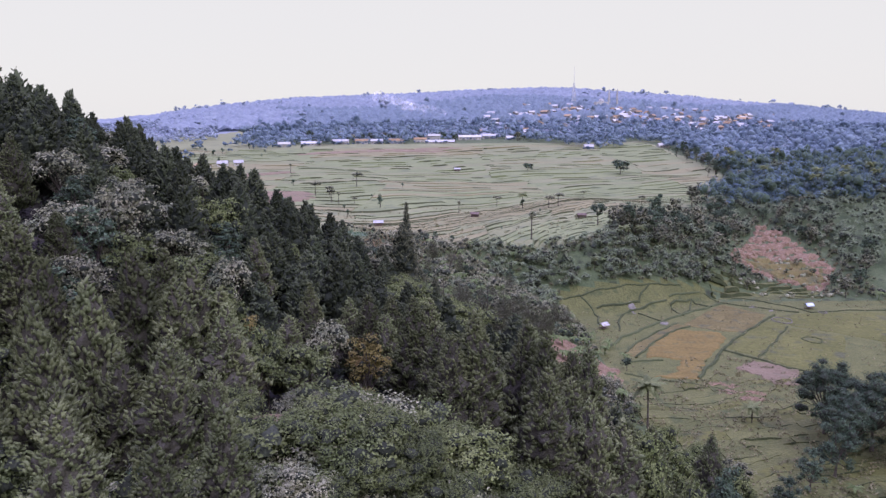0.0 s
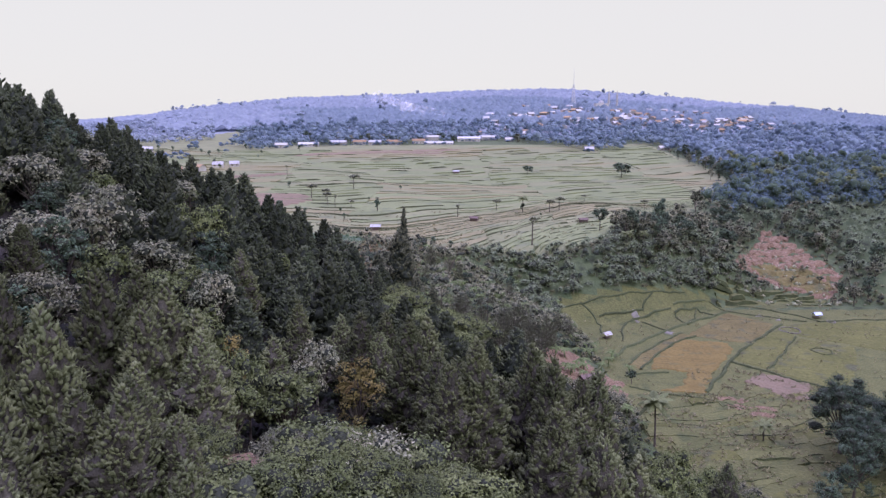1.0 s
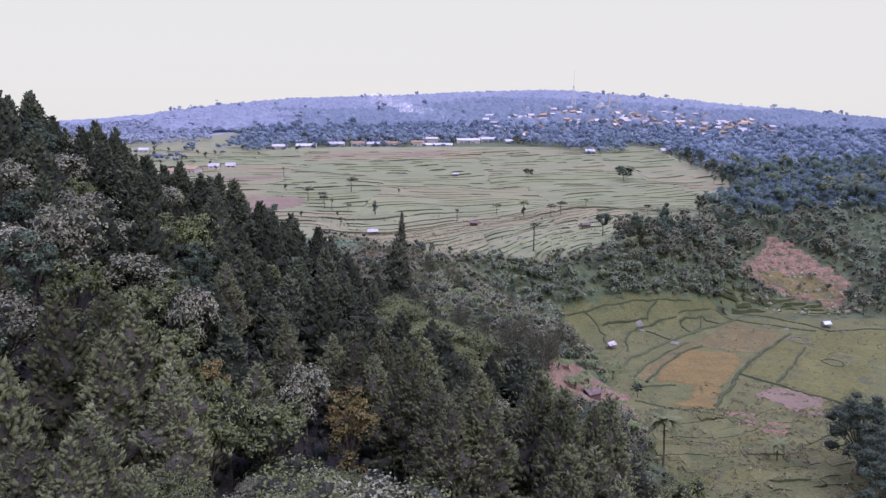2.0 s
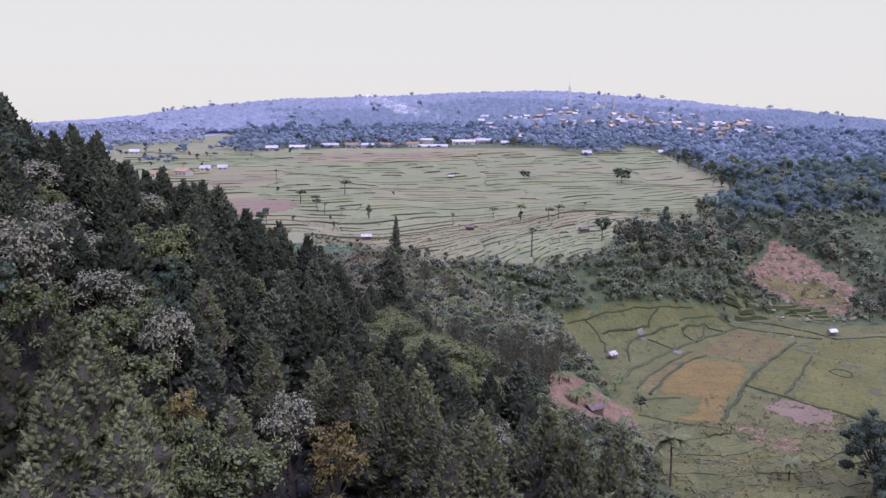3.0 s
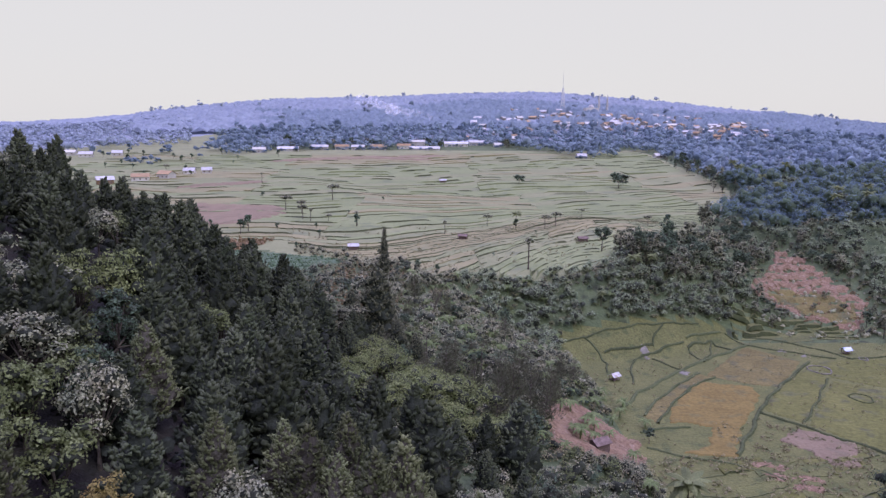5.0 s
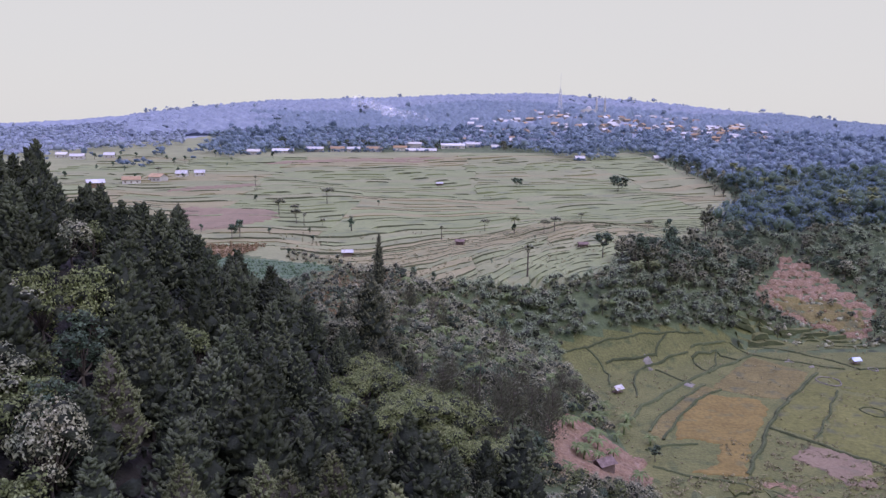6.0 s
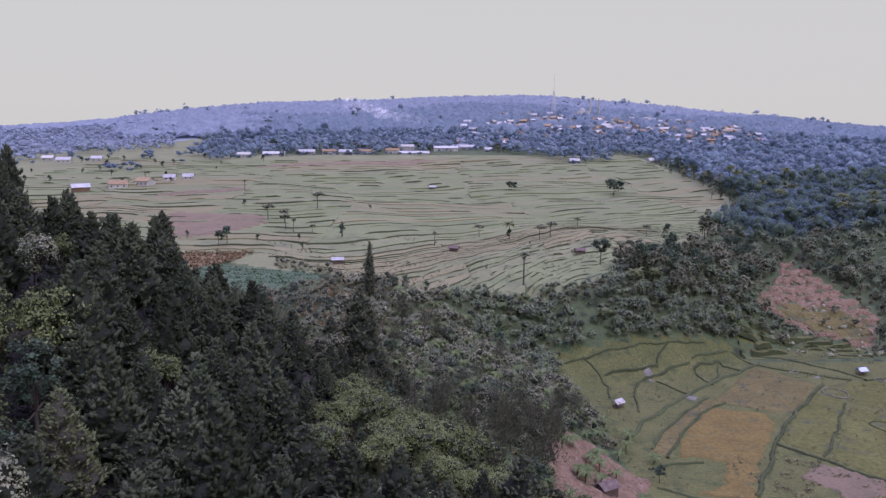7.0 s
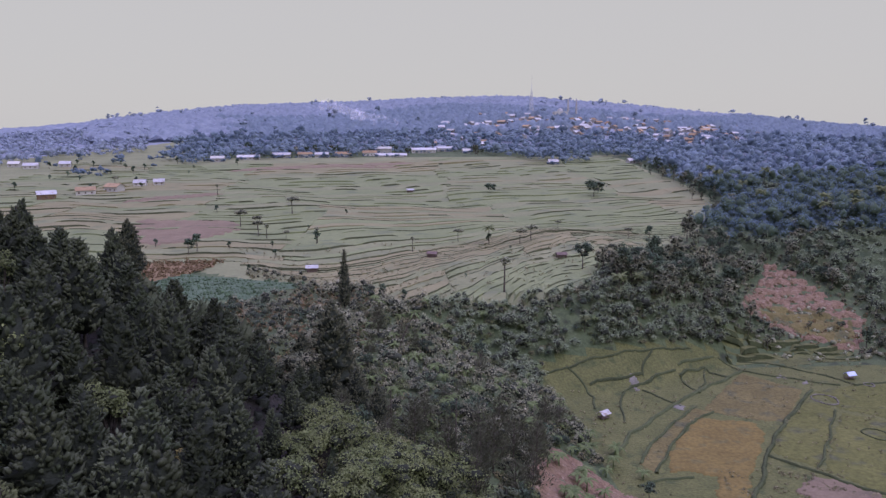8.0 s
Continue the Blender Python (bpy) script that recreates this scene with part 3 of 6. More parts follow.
def build_bunds():
    """Grassy ridges between the fields of the valley."""
    rng = np.random.default_rng(54)
    bunds = tagged(new("field_bunds"), "narrow grassy bunds between the rice fields of the valley", "bunds", kind="structure")

    def bund(line, wide, tall):
        cum = np.concatenate([[0], np.cumsum([math.hypot(b[0] - a[0], b[1] - a[1]) for a, b in zip(line, line[1:])])])
        t = np.linspace(0, cum[-1], max(4, int(cum[-1] / 1.1)))
        x, y = np.interp(t, cum, [p[0] for p in line]), np.interp(t, cum, [p[1] for p in line])
        x, y = x + 0.35 * np.sin(t / 3.1 + cum[-1]) + 0.1 * rng.normal(0, 1, len(t)), y + 0.3 * np.sin(t / 2.3) + 0.1 * rng.normal(0, 1, len(t))
        d = unit(np.stack([np.gradient(x), np.gradient(y)], axis=1))
        side = np.stack([-d[:, 1], d[:, 0]], axis=1)
        wide = 0.48 * wide * (0.8 + 0.45 * rng.random(len(t)))
        top = 0.75 * tall * (0.75 + 0.5 * rng.random(len(t)))
        rows = [(k, f) for k, f in ((-1.0, -0.8), (-0.6, 0.7), (0.0, 1.0), (0.6, 0.75), (1.0, -0.8))]
        verts = np.concatenate([np.stack([x + side[:, 0] * k * wide, y + side[:, 1] * k * wide, height(x, y) + 0.14 + f * top], axis=1) for k, f in rows])
        n = len(t)
        faces = [(j * n + i, j * n + i + 1, (j + 1) * n + i + 1, (j + 1) * n + i) for j in range(4) for i in range(n - 1)]
        part("bund", mesh("bund", verts, faces, [M_BUND], smooth=True), bunds)

    for wide, tall, lines in (
            (1.5, 0.8, ([(62, 276), (72, 291), (92, 312), (107, 326), (124, 339), (132, 346)], [(147, 324), (120, 293), (107, 276), (99, 262), (86, 243)])),
            (1.1, 0.65, ([(68, 271), (76, 284), (90, 301), (100, 311)], [(71, 265), (79, 279), (92, 297), (104, 307)], [(69, 329), (77, 331.5), (84, 333), (90, 335)], [(80, 326), (85, 330), (91, 333), (98, 337), (104, 340)],
                        [(105, 342), (114, 347), (123, 352)], [(105, 338), (108, 341), (118, 346), (124, 339)], [(106, 274), (113, 265), (120, 255), (125, 250), (130, 241)])),
            (0.85, 0.5, ([(90, 334), (90, 337), (94, 342), (96, 344)], [(105, 338), (105, 335), (107, 324)], [(88, 328), (92, 319), (96, 312)], [(62, 334), (64, 332), (67, 328), (69, 322), (66, 312)], [(126, 353), (130, 352), (132, 346)],
                         [(135, 356), (146, 355), (154, 346), (161, 339), (166, 328)], [(54, 331), (62, 334), (74, 338), (92, 343), (113, 350)], [(145, 306), (128, 281), (116, 265)], [(63, 248), (69, 243), (77, 240), (82, 238), (89, 233), (93, 228)],
                         [(80, 326), (75, 312), (73, 300)], [(118, 346), (112, 333), (107, 326)], [(132, 346), (147, 336), (160, 328)], [(166, 328), (186, 332), (214, 330)], [(64, 258), (72, 262), (80, 262)]))):
        for line in lines:
            bund(line, wide, tall)


build_bunds()


def fallow_line(v, x):
    return v + 0.28 * (x - 90) + 2.6 * np.sin(x / 11 + v / 14) + 1.0 * np.sin(x / 4.7 - v / 6)


def build_fallow():
    rng = np.random.default_rng(52)
    fallow = tagged(new("fallow_terraces"), "weedy fallow terraces on the valley floor", "fields", kind="structure")
    v = 150.0
    while v < 243:
        deep = rng.uniform(2.6, 5.5)
        x = 58 + rng.uniform(0, 6)
        while x < 190:
            wide = rng.uniform(9, 24)
            if float(fallow_line(v + deep, x + wide / 2)) < 242 - 0.1 * max(0, 100 - x) and float(height(x, fallow_line(v, x))) < -4.2:
                data = paddy(v, v + deep, x, x + wide, rng, fallow_line)
                up = rng.uniform(0, 0.25)
                data[0][:] = [(a, b, c + up) for a, b, c in data[0]]
                part("terrace", mesh("terrace", data[0], data[1], [M_MUDGREEN if rng.random() < 0.85 else M_OLIVE, M_BUND], data[2]), fallow)
            x += wide
        v += deep


def small_line(v, x):
    return v + 0.10 * (x - 150) + 1.5 * np.sin(x / 9 + v / 5) + 0.6 * np.sin(x / 3.7)


SMALL_PLOT = [(126, 354), (180, 350), (186, 364), (165, 373), (138, 372)]


def build_small_terraces():
    rng = np.random.default_rng(53)
    small = tagged(new("small_terraces"), "narrow green terraces below the cleared slope", "fields", kind="structure")
    for v in np.arange(351, 373, 2.7):
        x = 127 + rng.uniform(0, 5)
        while x < 182:
            wide = rng.uniform(8, 17)
            if inside(SMALL_PLOT, np.array(x + wide / 2), np.array(float(small_line(v + 1.3, x + wide / 2)))):
                data = paddy(float(v), float(v) + 2.7, x, x + wide, rng, small_line, True)
                part("terrace", mesh("terrace", data[0], data[1], [M_MUDGREEN if rng.random() < 0.92 else M_REDSOIL, M_BUND], data[2]), small)
            x += wide


build_fallow()
build_small_terraces()


# ---- trees ----
def pine_tree(seed, tall, radius, needles, tufts=30, bare=0.14, fine=1.0, dense=True, full=1.9):
    """A pine: straight trunk with limbs, brush-like upturned tufts of needles round an uneven cone."""
    rng = np.random.default_rng(seed)
    lean = rng.normal(0, 0.25, 2)
    line = [(lean[0] * t, lean[1] * t, tall * t) for t in np.linspace(0, 0.97, 7)]
    pieces = [tube(line, np.linspace(0.30, 0.05, 7) * tall / 20, 7)]
    whorls = int(tall * 0.75)
    for w in range(whorls):
        s = bare + (1 - bare) * (w + rng.uniform(0, 0.8)) / whorls
        reach = radius * ((1 - s) / (1 - bare)) ** 0.85 * (0.6 + 0.4 * min(1, (s - bare) * 7 + 0.35))
        for k in range(int(rng.integers(4, 7))):
            a = rng.uniform(0, 2 * math.pi)
            r = reach * rng.uniform(0.68, 1.1) + 0.25
            z0 = tall * s
            end = np.array([math.cos(a) * r, math.sin(a) * r, z0 + r * rng.uniform(0.1, 0.4)])
            if r > 1.5 and k < 3:
                mid = (0.55 * end[0], 0.55 * end[1], z0 + 0.15 * r)
                pieces.append(tube([(0, 0, z0), mid, tuple(end)], [0.06, 0.045, 0.02], 4))

    def girth(q):
        return radius * (1 - q ** full) ** 0.85 * np.minimum(1, 0.6 + 3 * q)

    if dense:
        # one mass of boughs that stand out in whorls, bristling with upturned sprays of needles
        grow = tall / 20 * fine
        fins = rng.uniform(0, 6.28, 9)

        def bulge(a, z, r):
            w = z * 0.75 + 0.9 * np.sin(a * 2 + fins[0]) + 0.6 * np.sin(a * 3 + fins[1])
            knot = np.abs(np.sin(w * 1.6)) * (0.55 + 0.45 * np.sin(a * 5 + np.floor(w * 0.51) * 2.4 + fins[2]))
            return 0.6 + 0.42 * knot + 0.36 * lumpy(np.cos(a) * r, np.sin(a) * r, z, 1.9, seed)

        sides, rings = (22, int(tall * 1.35)) if fine < 1.1 else (15, int(tall * 0.95))
        tiers = np.linspace(-0.03, 1.0, rings)
        a = np.tile(np.arange(sides) * 2 * math.pi / sides, rings) + np.repeat(np.arange(rings) % 2 * math.pi / sides, sides)
        q = np.repeat(tiers, sides)
        z = tall * (bare + (0.96 - bare) * q)
        r = girth(np.clip(q, 0, 1)) * np.where(q < 0, 0.05, np.minimum(1, 0.45 + 6 * q)) + 0.04
        r = 0.9 * r * bulge(a, z, r) * rng.uniform(0.93, 1.07, len(q))
        tri = []
        for j in range(rings - 1):
            for k in range(sides):
                c, d = j * sides + k, j * sides + (k + 1) % sides
                tri += [c, d, d + sides, c, d + sides, c + sides]
        body = np.stack([np.cos(a) * r, np.sin(a) * r, z + 0.1 * r], axis=1)
        n = tufts * (20 if fine < 1.1 else 18)
        q = rng.random(n * 3)
        q = q[rng.random(n * 3) < (girth(q) + 0.3) / (radius + 0.3)][:n]
        n = len(q)
        a = rng.uniform(0, 2 * math.pi, n)
        z = tall * (bare + (0.97 - bare) * q)
        r = girth(q) + 0.04
        r = r * bulge(a, z, r) * rng.uniform(0.84, 1.02, n)
        p = np.stack([np.cos(a) * r, np.sin(a) * r, z + 0.1 * r], axis=1)
        out = unit(np.stack([np.cos(a) * 0.6, np.sin(a) * 0.6, np.full(n, 0.72)], axis=1) + rng.normal(0, 0.22, (n, 3)))
        long = (0.5 if fine < 1.1 else 0.55) * grow * fine * rng.uniform(0.65, 1.35, n)
        brush = blobs(rng, p, out, (0.22 if fine < 1.1 else 0.235) * grow * fine * rng.uniform(0.6, 1.4, n), long, 4, 0.3)
        each = 3 if fine < 1.1 else 2
        foot = np.repeat(p + out * (long * 0.15)[:, None], each, axis=0) + np.repeat(out * long[:, None], each, axis=0) * rng.uniform(0, 0.75, (n * each, 1))
        sprays = blades(rng, foot, np.repeat(out, each, axis=0) + rng.normal(0, 0.42, (n * each, 3)), 0.09 * grow * fine * rng.uniform(0.7, 1.4, n * each), 0.42 * grow * rng.uniform(0.6, 1.3, n * each))
        v, loops = merged((body, np.array(tri), 3), (*brush, 3), (*sprays, 4))
    else:
        q = 1 - np.sqrt(rng.random(tufts))
        a = rng.uniform(0, 2 * math.pi, tufts)
        r = girth(q) * rng.uniform(0.15, 1.0, tufts) * (0.75 + 0.5 * lumpy(np.cos(a) * 3, np.sin(a) * 3, tall * q, 2.6, seed))
        p = np.stack([np.cos(a) * r, np.sin(a) * r, tall * (bare + (0.97 - bare) * q)], axis=1)
        out = np.stack([np.cos(a) * 0.62, np.sin(a) * 0.62, np.full(tufts, 0.8)], axis=1) + rng.normal(0, 0.2, (tufts, 3))
        size = rng.uniform(0.7, 1.35, tufts) * tall / 20 * fine
        v, loops = merged((*blades(rng, p, out, 0.24 * size, 1.1 * size), 4))
    tree = new("pine_tree")
    part("trunk", mesh("trunk", *joined(pieces), [M_BARK], smooth=True), tree)
    # the bough mass takes a darker colour that stands for shade between tufts
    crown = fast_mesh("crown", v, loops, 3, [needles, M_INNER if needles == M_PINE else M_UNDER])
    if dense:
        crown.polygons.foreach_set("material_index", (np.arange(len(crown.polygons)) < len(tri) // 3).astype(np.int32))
    part("crown", crown, tree)
    return tagged(tree, "pine tree with grey-green brush-like needle tufts", "tree", "pines on the flank")


def broad_tree(seed, tall, radius, mat, label, lobes=20, each=75, leaf=0.5, bare=0.3, flat=0.0, name="broadleaf_tree", group="broadleaf trees"):
    """A broadleaf tree: forked trunk and an uneven crown of leafy lobes with gaps between them."""
    rng = np.random.default_rng(seed)
    crown_tall = tall * (1 - bare)
    c = lumps(rng, lobes, radius, crown_tall, flat)
    c[:, 2] += tall * bare * 0.9
    fork = (rng.normal(0, 0.2), rng.normal(0, 0.2), tall * (bare + 0.15))
    pieces = [tube([(0, 0, 0), (fork[0] * 0.4, fork[1] * 0.3, fork[2] * 0.5), fork], [0.026 * tall, 0.019 * tall, 0.014 * tall], 7)]
    for q in c[: max(5, lobes // 2)]:
        pieces.append(tube([fork, tuple((np.array(fork) * 0.45 + q * 0.55) - np.array([0, 0, 0.3])), tuple(q)], [0.011 * tall, 0.007 * tall, 0.003 * tall], 5))
    size = radius * rng.uniform(0.26, 0.46, lobes) * (20 / lobes) ** 0.33
    lobe = np.repeat(np.arange(lobes), each)
    d = unit(rng.normal(0, 1, (len(lobe), 3)) + np.array([0, 0, 0.45]))
    at = c[lobe] + d * size[lobe][:, None] * rng.uniform(0.55, 1.12, (len(lobe), 1)) * np.array([1, 1, 0.75])
    lv, ll = leaves(rng, at, d + np.array([0, 0, 0.5]), leaf, leaf * 0.62)
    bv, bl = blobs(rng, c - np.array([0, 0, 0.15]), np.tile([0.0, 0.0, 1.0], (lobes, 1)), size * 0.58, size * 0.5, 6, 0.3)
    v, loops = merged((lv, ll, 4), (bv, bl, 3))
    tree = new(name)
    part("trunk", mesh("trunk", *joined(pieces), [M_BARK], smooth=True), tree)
    # inner lobes get the darker leaf colour in place of inner shade
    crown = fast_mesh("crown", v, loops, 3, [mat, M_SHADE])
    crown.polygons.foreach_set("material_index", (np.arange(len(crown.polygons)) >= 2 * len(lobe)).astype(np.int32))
    part("crown", crown, tree)
    return tagged(tree, label, "tree", group)


def shrub(seed, tall, radius, mat, label, lobes=13, each=58, leaf=0.32):
    tree = broad_tree(seed, tall, radius, mat, label, lobes, each, leaf, 0.05, 0.2, "shrub", "shrubs on the slopes")
    tree["category"] = "shrub"
    return tree


class Kind:
    """A kind of thing that is built once, at its home, and then copied."""

    def __init__(self, first, x, y):
        self.first = first
        first.matrix_basis = spot(x, y, 0.4, 1.0, -0.25)
        self.home = (x, y)

    def put(self, m, label=""):
        return tagged(copy_thing(self.first, m), label)


PINES = [Kind(pine_tree(11, 20, 5.0, M_PINE, 62, full=1.35), -30, 98), Kind(pine_tree(12, 18, 4.9, M_PINE, 62, full=1.35), -39, 112), Kind(pine_tree(13, 22, 5.1, M_PINE, 62, full=1.35), 18, 102),
         Kind(pine_tree(14, 16, 4.6, M_PINE, 62, full=1.35), 2, 125), Kind(pine_tree(15, 19, 4.3, M_PINE, 62, full=1.35), 9, 118)]
# the same pines in the copy darkened for shade, farther along the flank
SHADED_PINES = [Kind(pine_tree(16, 20, 5.2, M_PINE_SHADED, 30, fine=1.2, full=1.5), -52, 150), Kind(pine_tree(17, 18, 4.9, M_PINE_SHADED, 30, fine=1.2, full=1.5), -30, 170), Kind(pine_tree(18, 22, 5.3, M_PINE_SHADED, 30, fine=1.2, full=1.5), -48, 176),
              Kind(pine_tree(19, 16, 4.8, M_PINE_SHADED, 30, fine=1.2, full=1.5), -28, 205), Kind(pine_tree(20, 19, 4.5, M_PINE_SHADED, 30, fine=1.2, full=1.5), -40, 190)]
BROADS = [Kind(broad_tree(21, 15, 5.2, M_GREEN, "green broadleaf tree with a lumpy crown", 30, 66, 0.48, 0.12), -55, 110),
          Kind(broad_tree(22, 13, 4.6, M_GREY, "grey-green broadleaf tree with a dense crown", 30, 66, 0.46, 0.06), -40, 126),
          Kind(broad_tree(23, 16, 4.4, M_DARK, "dark green leafy broadleaf tree", 28, 66, 0.48, 0.1), -60, 126),
          Kind(broad_tree(24, 12, 4.8, M_GREY, "pale grey-green spreading tree", 28, 66, 0.46, 0.1, 0.1), -56, 96)]
FAR_BROADS = [Kind(broad_tree(25, 14, 4.8, M_GREEN, "green broadleaf tree with a lumpy crown", 22, 26, 0.72, 0.22), 96, 370),
              Kind(broad_tree(26, 15, 4.2, M_DARK, "dark green leafy broadleaf tree", 22, 26, 0.72, 0.2), 104, 376),
              Kind(broad_tree(27, 12, 3.4, M_GREEN, "upright green tree with a ragged crown", 16, 26, 0.7, 0.25), 112, 372),
              Kind(broad_tree(28, 13, 4.4, M_DARK, "spreading dark green tree", 22, 26, 0.72, 0.3, 0.2), 122, 380)]
THIN_PINES = [Kind(pine_tree(33, 14, 4.4, M_BROWNPINE, 700, 0.25, 1.2, False), 22, 232), Kind(pine_tree(34, 12, 4.0, M_BROWNPINE, 560, 0.28, 1.2, False), 28, 242)]
for thin in THIN_PINES:
    tagged(thin.first, "thin young pine with sparse brownish needles")
BIG = Kind(broad_tree(29, 24, 9.0, M_DARK, "large dark feathery tree on the valley floor", 64, 150, 0.4, 0.1), 106, 197)
WARM = Kind(broad_tree(30, 14, 5.0, M_LIME, "yellow-green leafy tree at the foot of the flank", 36, 90, 0.42, 0.12), 50, 152)
LIMES = [Kind(broad_tree(31, 10, 5.0, M_LIME, "light green feathery spreading tree", 30, 120, 0.32, 0.25, 0.45), -2, 211),
         Kind(broad_tree(32, 8, 4.0, M_LIME, "low light green feathery tree", 26, 120, 0.32, 0.2, 0.45), 6, 213)]
SHRUBS = [Kind(shrub(41, 4.2, 3.2, M_GREY, "grey-green leafy shrub in dense growth"), -2, 84), Kind(shrub(42, 3.2, 2.8, M_GREY, "low grey-green shrub on the shoulder"), 4, 80),
          Kind(shrub(43, 3.6, 2.6, M_GREEN, "green leafy shrub on the slope"), 14, 244), Kind(shrub(44, 2.8, 2.4, M_DARK, "dark green shrub on the slope"), 22, 270)]
BUSHES = [Kind(shrub(45, 6.5, 5.0, M_GREY, "broad grey-green shrub with layered leafy boughs", 48, 170, 0.24), -8, 78), Kind(shrub(46, 5.5, 4.4, M_GREEN, "broad green shrub hung with creepers", 44, 170, 0.24), 2, 74)]
AIRY = Kind(pine_tree(35, 29, 7.0, M_BROWNPINE, 70, 0.05, full=2.1), -14, 254)
SLENDER = Kind(pine_tree(36, 23, 2.6, M_BROWNPINE, 24, 0.1, full=1.2), -17, 340)
tagged(SLENDER.first, "slender tall pine standing behind the foot of the wood")
tagged(AIRY.first, "tall airy pine with drooping brownish needles")
YELLOWS = [Kind(broad_tree(51, 17, 3.6, M_YELLOW, "tall creeper-covered tree with yellowing orange leaves", 30, 85, 0.42, 0.10), -12, 113)]


def scatter(rng, x0, x1, y0, y1, gap):
    """Jittered spots about gap metres apart."""
    out = []
    j = 0
    y = y0
    while y < y1:
        x = x0 + (gap / 2 if j % 2 else 0)
        while x < x1:
            out.append((x + rng.uniform(-0.42, 0.42) * gap, y + rng.uniform(-0.42, 0.42) * gap))
            x += gap
        y += gap * 0.87
        j += 1
    return out


def near_any(x, y, spots, r):
    return any((x - a) ** 2 + (y - b) ** 2 < r * r for a, b in spots)


def put_wood():
    rng = np.random.default_rng(77)
    taken = [k.home for k in PINES + SHADED_PINES + BROADS + YELLOWS]

    def pine(x, y, top, k=None):
        """A pine whose tip reaches the height `top`."""
        k = int(rng.integers(0, 5)) if k is None else k
        tall = (20, 18, 22, 16, 19)[k]
        s = (top - float(height(x, y))) / tall
        (PINES if y < 140 else SHADED_PINES)[k].put(spot(x, y, rng.uniform(0, 6.28), max(0.75, min(s, 1.15)), -0.2, s / max(0.75, min(s, 1.15))))
        taken.append((x, y))

    # trees that stand out along the ridge and down the flank: place, height of the tip, form
    for x, y, top, k in ((-113, 282, 82, 4), (-105, 262, 80, 4), (-74.5, 234, 73, 2), (-58.4, 216.5, 70.7, 2), (-53, 210, 70, 0), (-62, 119, 69, 2), (-42, 110.6, 64.5, 0), (-13.6, 131.7, 52.2, 1),
                         (-23.7, 129, 55, 4), (-10.6, 131, 49, 3), (-2.5, 128.3, 52.4, 0), (14.1, 116.5, 50.7, 2), (26, 129.5, 43.2, 2), (18, 186, 34, 3), (-0.7, 112.7, 51.2, 1), (12.7, 112, 53, 0)):
        pine(x, y, top, k)
    for x, y, top, k in ((-37.4, 159, 61.5, 2), (-29.8, 161, 55, 3), (-26, 179.6, 53.2, 0), (-23, 168, 52.5, 4), (-38.5, 173, 56.2, 1), (-40.3, 193, 57.4, 0), (-44, 167, 61.6, 4), (-31.3, 152, 53.6, 3),
                         (-39.6, 216, 58.6, 2), (-29, 212, 54.6, 1), (-36, 202, 60.5, 4), (-44.3, 184.5, 60.3, 2), (-54.6, 200, 68, 0), (-61.4, 175, 73.7, 2), (-78.4, 212, 75.7, 4), (-82.7, 229.5, 70.6, 1)):
        pine(x, y, top, k)
    for x, y, top, k in ((-24.8, 219, 48.2, 3), (-35.4, 240, 49.4, 0), (-21.5, 183, 50.4, 2), (-14.8, 166.8, 47.8, 3), (-2, 164, 45.4, 4), (-8, 159.5, 48.3, 2), (0.5, 155, 46, 1), (-8.5, 150, 46.2, 0), (-38, 140, 58.1, 3),
                         (-22, 151, 57.4, 2), (-27.5, 146, 52, 3), (4.2, 97.1, 58.1, 2), (1, 95, 55.5, 1), (13, 90.5, 52.5, 0), (-121.6, 334, 65, 4), (52.4, 138, 22.5, 3), (-68, 192, 76.5, 0), (-66, 232, 68.8, 3), (-76, 196, 76.5, 2)):
        pine(x, y, top, k)
    for x, y, top, k in ((15, 107, 52.5, 0), (-31, 82, 60, 0), (-34, 92, 64, 2), (-5, 119, 55, 2), (-68, 266, 64, 4), (-76, 262, 62, 1), (-63, 258, 60, 3), (-36, 80, 58, 1), (20, 112, 48, 3)):
        pine(x, y, top, k)
    # leafy trees on the flank, by the height that their tops reach
    for x, y, top, k, wide in ((-59.4, 135.4, 73.8, 0, 1.15), (-79, 155, 79.3, 0, 1.2), (-104, 222, 84.5, 3, 1.4), (-57, 106, 62, 2, 1.1), (-32, 103, 60.5, 1, 1.0), (-26.5, 107, 60, 3, 0.8), (-46, 122, 61.8, 1, 1.05),
                               (-48, 135.4, 60.3, 3, 1.0), (-59, 158, 63.5, 0, 1.2), (-47.5, 161, 62.2, 2, 1.0), (-39.5, 135, 60, 0, 0.8), (-81, 179, 73.5, 0, 1.2), (-20.2, 125, 50.5, 0, 0.75), (-70, 142, 74, 2, 1.1),
                               (-68, 160, 73, 0, 1.1), (-66, 128, 71, 0, 1.1), (-91, 190, 82, 2, 1.2), (-54, 127, 66, 1, 1.0), (-52, 144, 64, 0, 1.1), (-90, 205, 82, 0, 1.2), (-74, 172, 74, 1, 1.0)):
        tall = (15, 13, 16, 12)[k] * wide
        BROADS[k].put(spot(x, y, rng.uniform(0, 6), wide, -0.2, min(max((top - float(height(x, y))) / tall, 0.75), 1.7)))
        taken.append((x, y))
    BROADS[2].put(spot(51, 126, 1.0, 1.0, -0.2, 1.5))
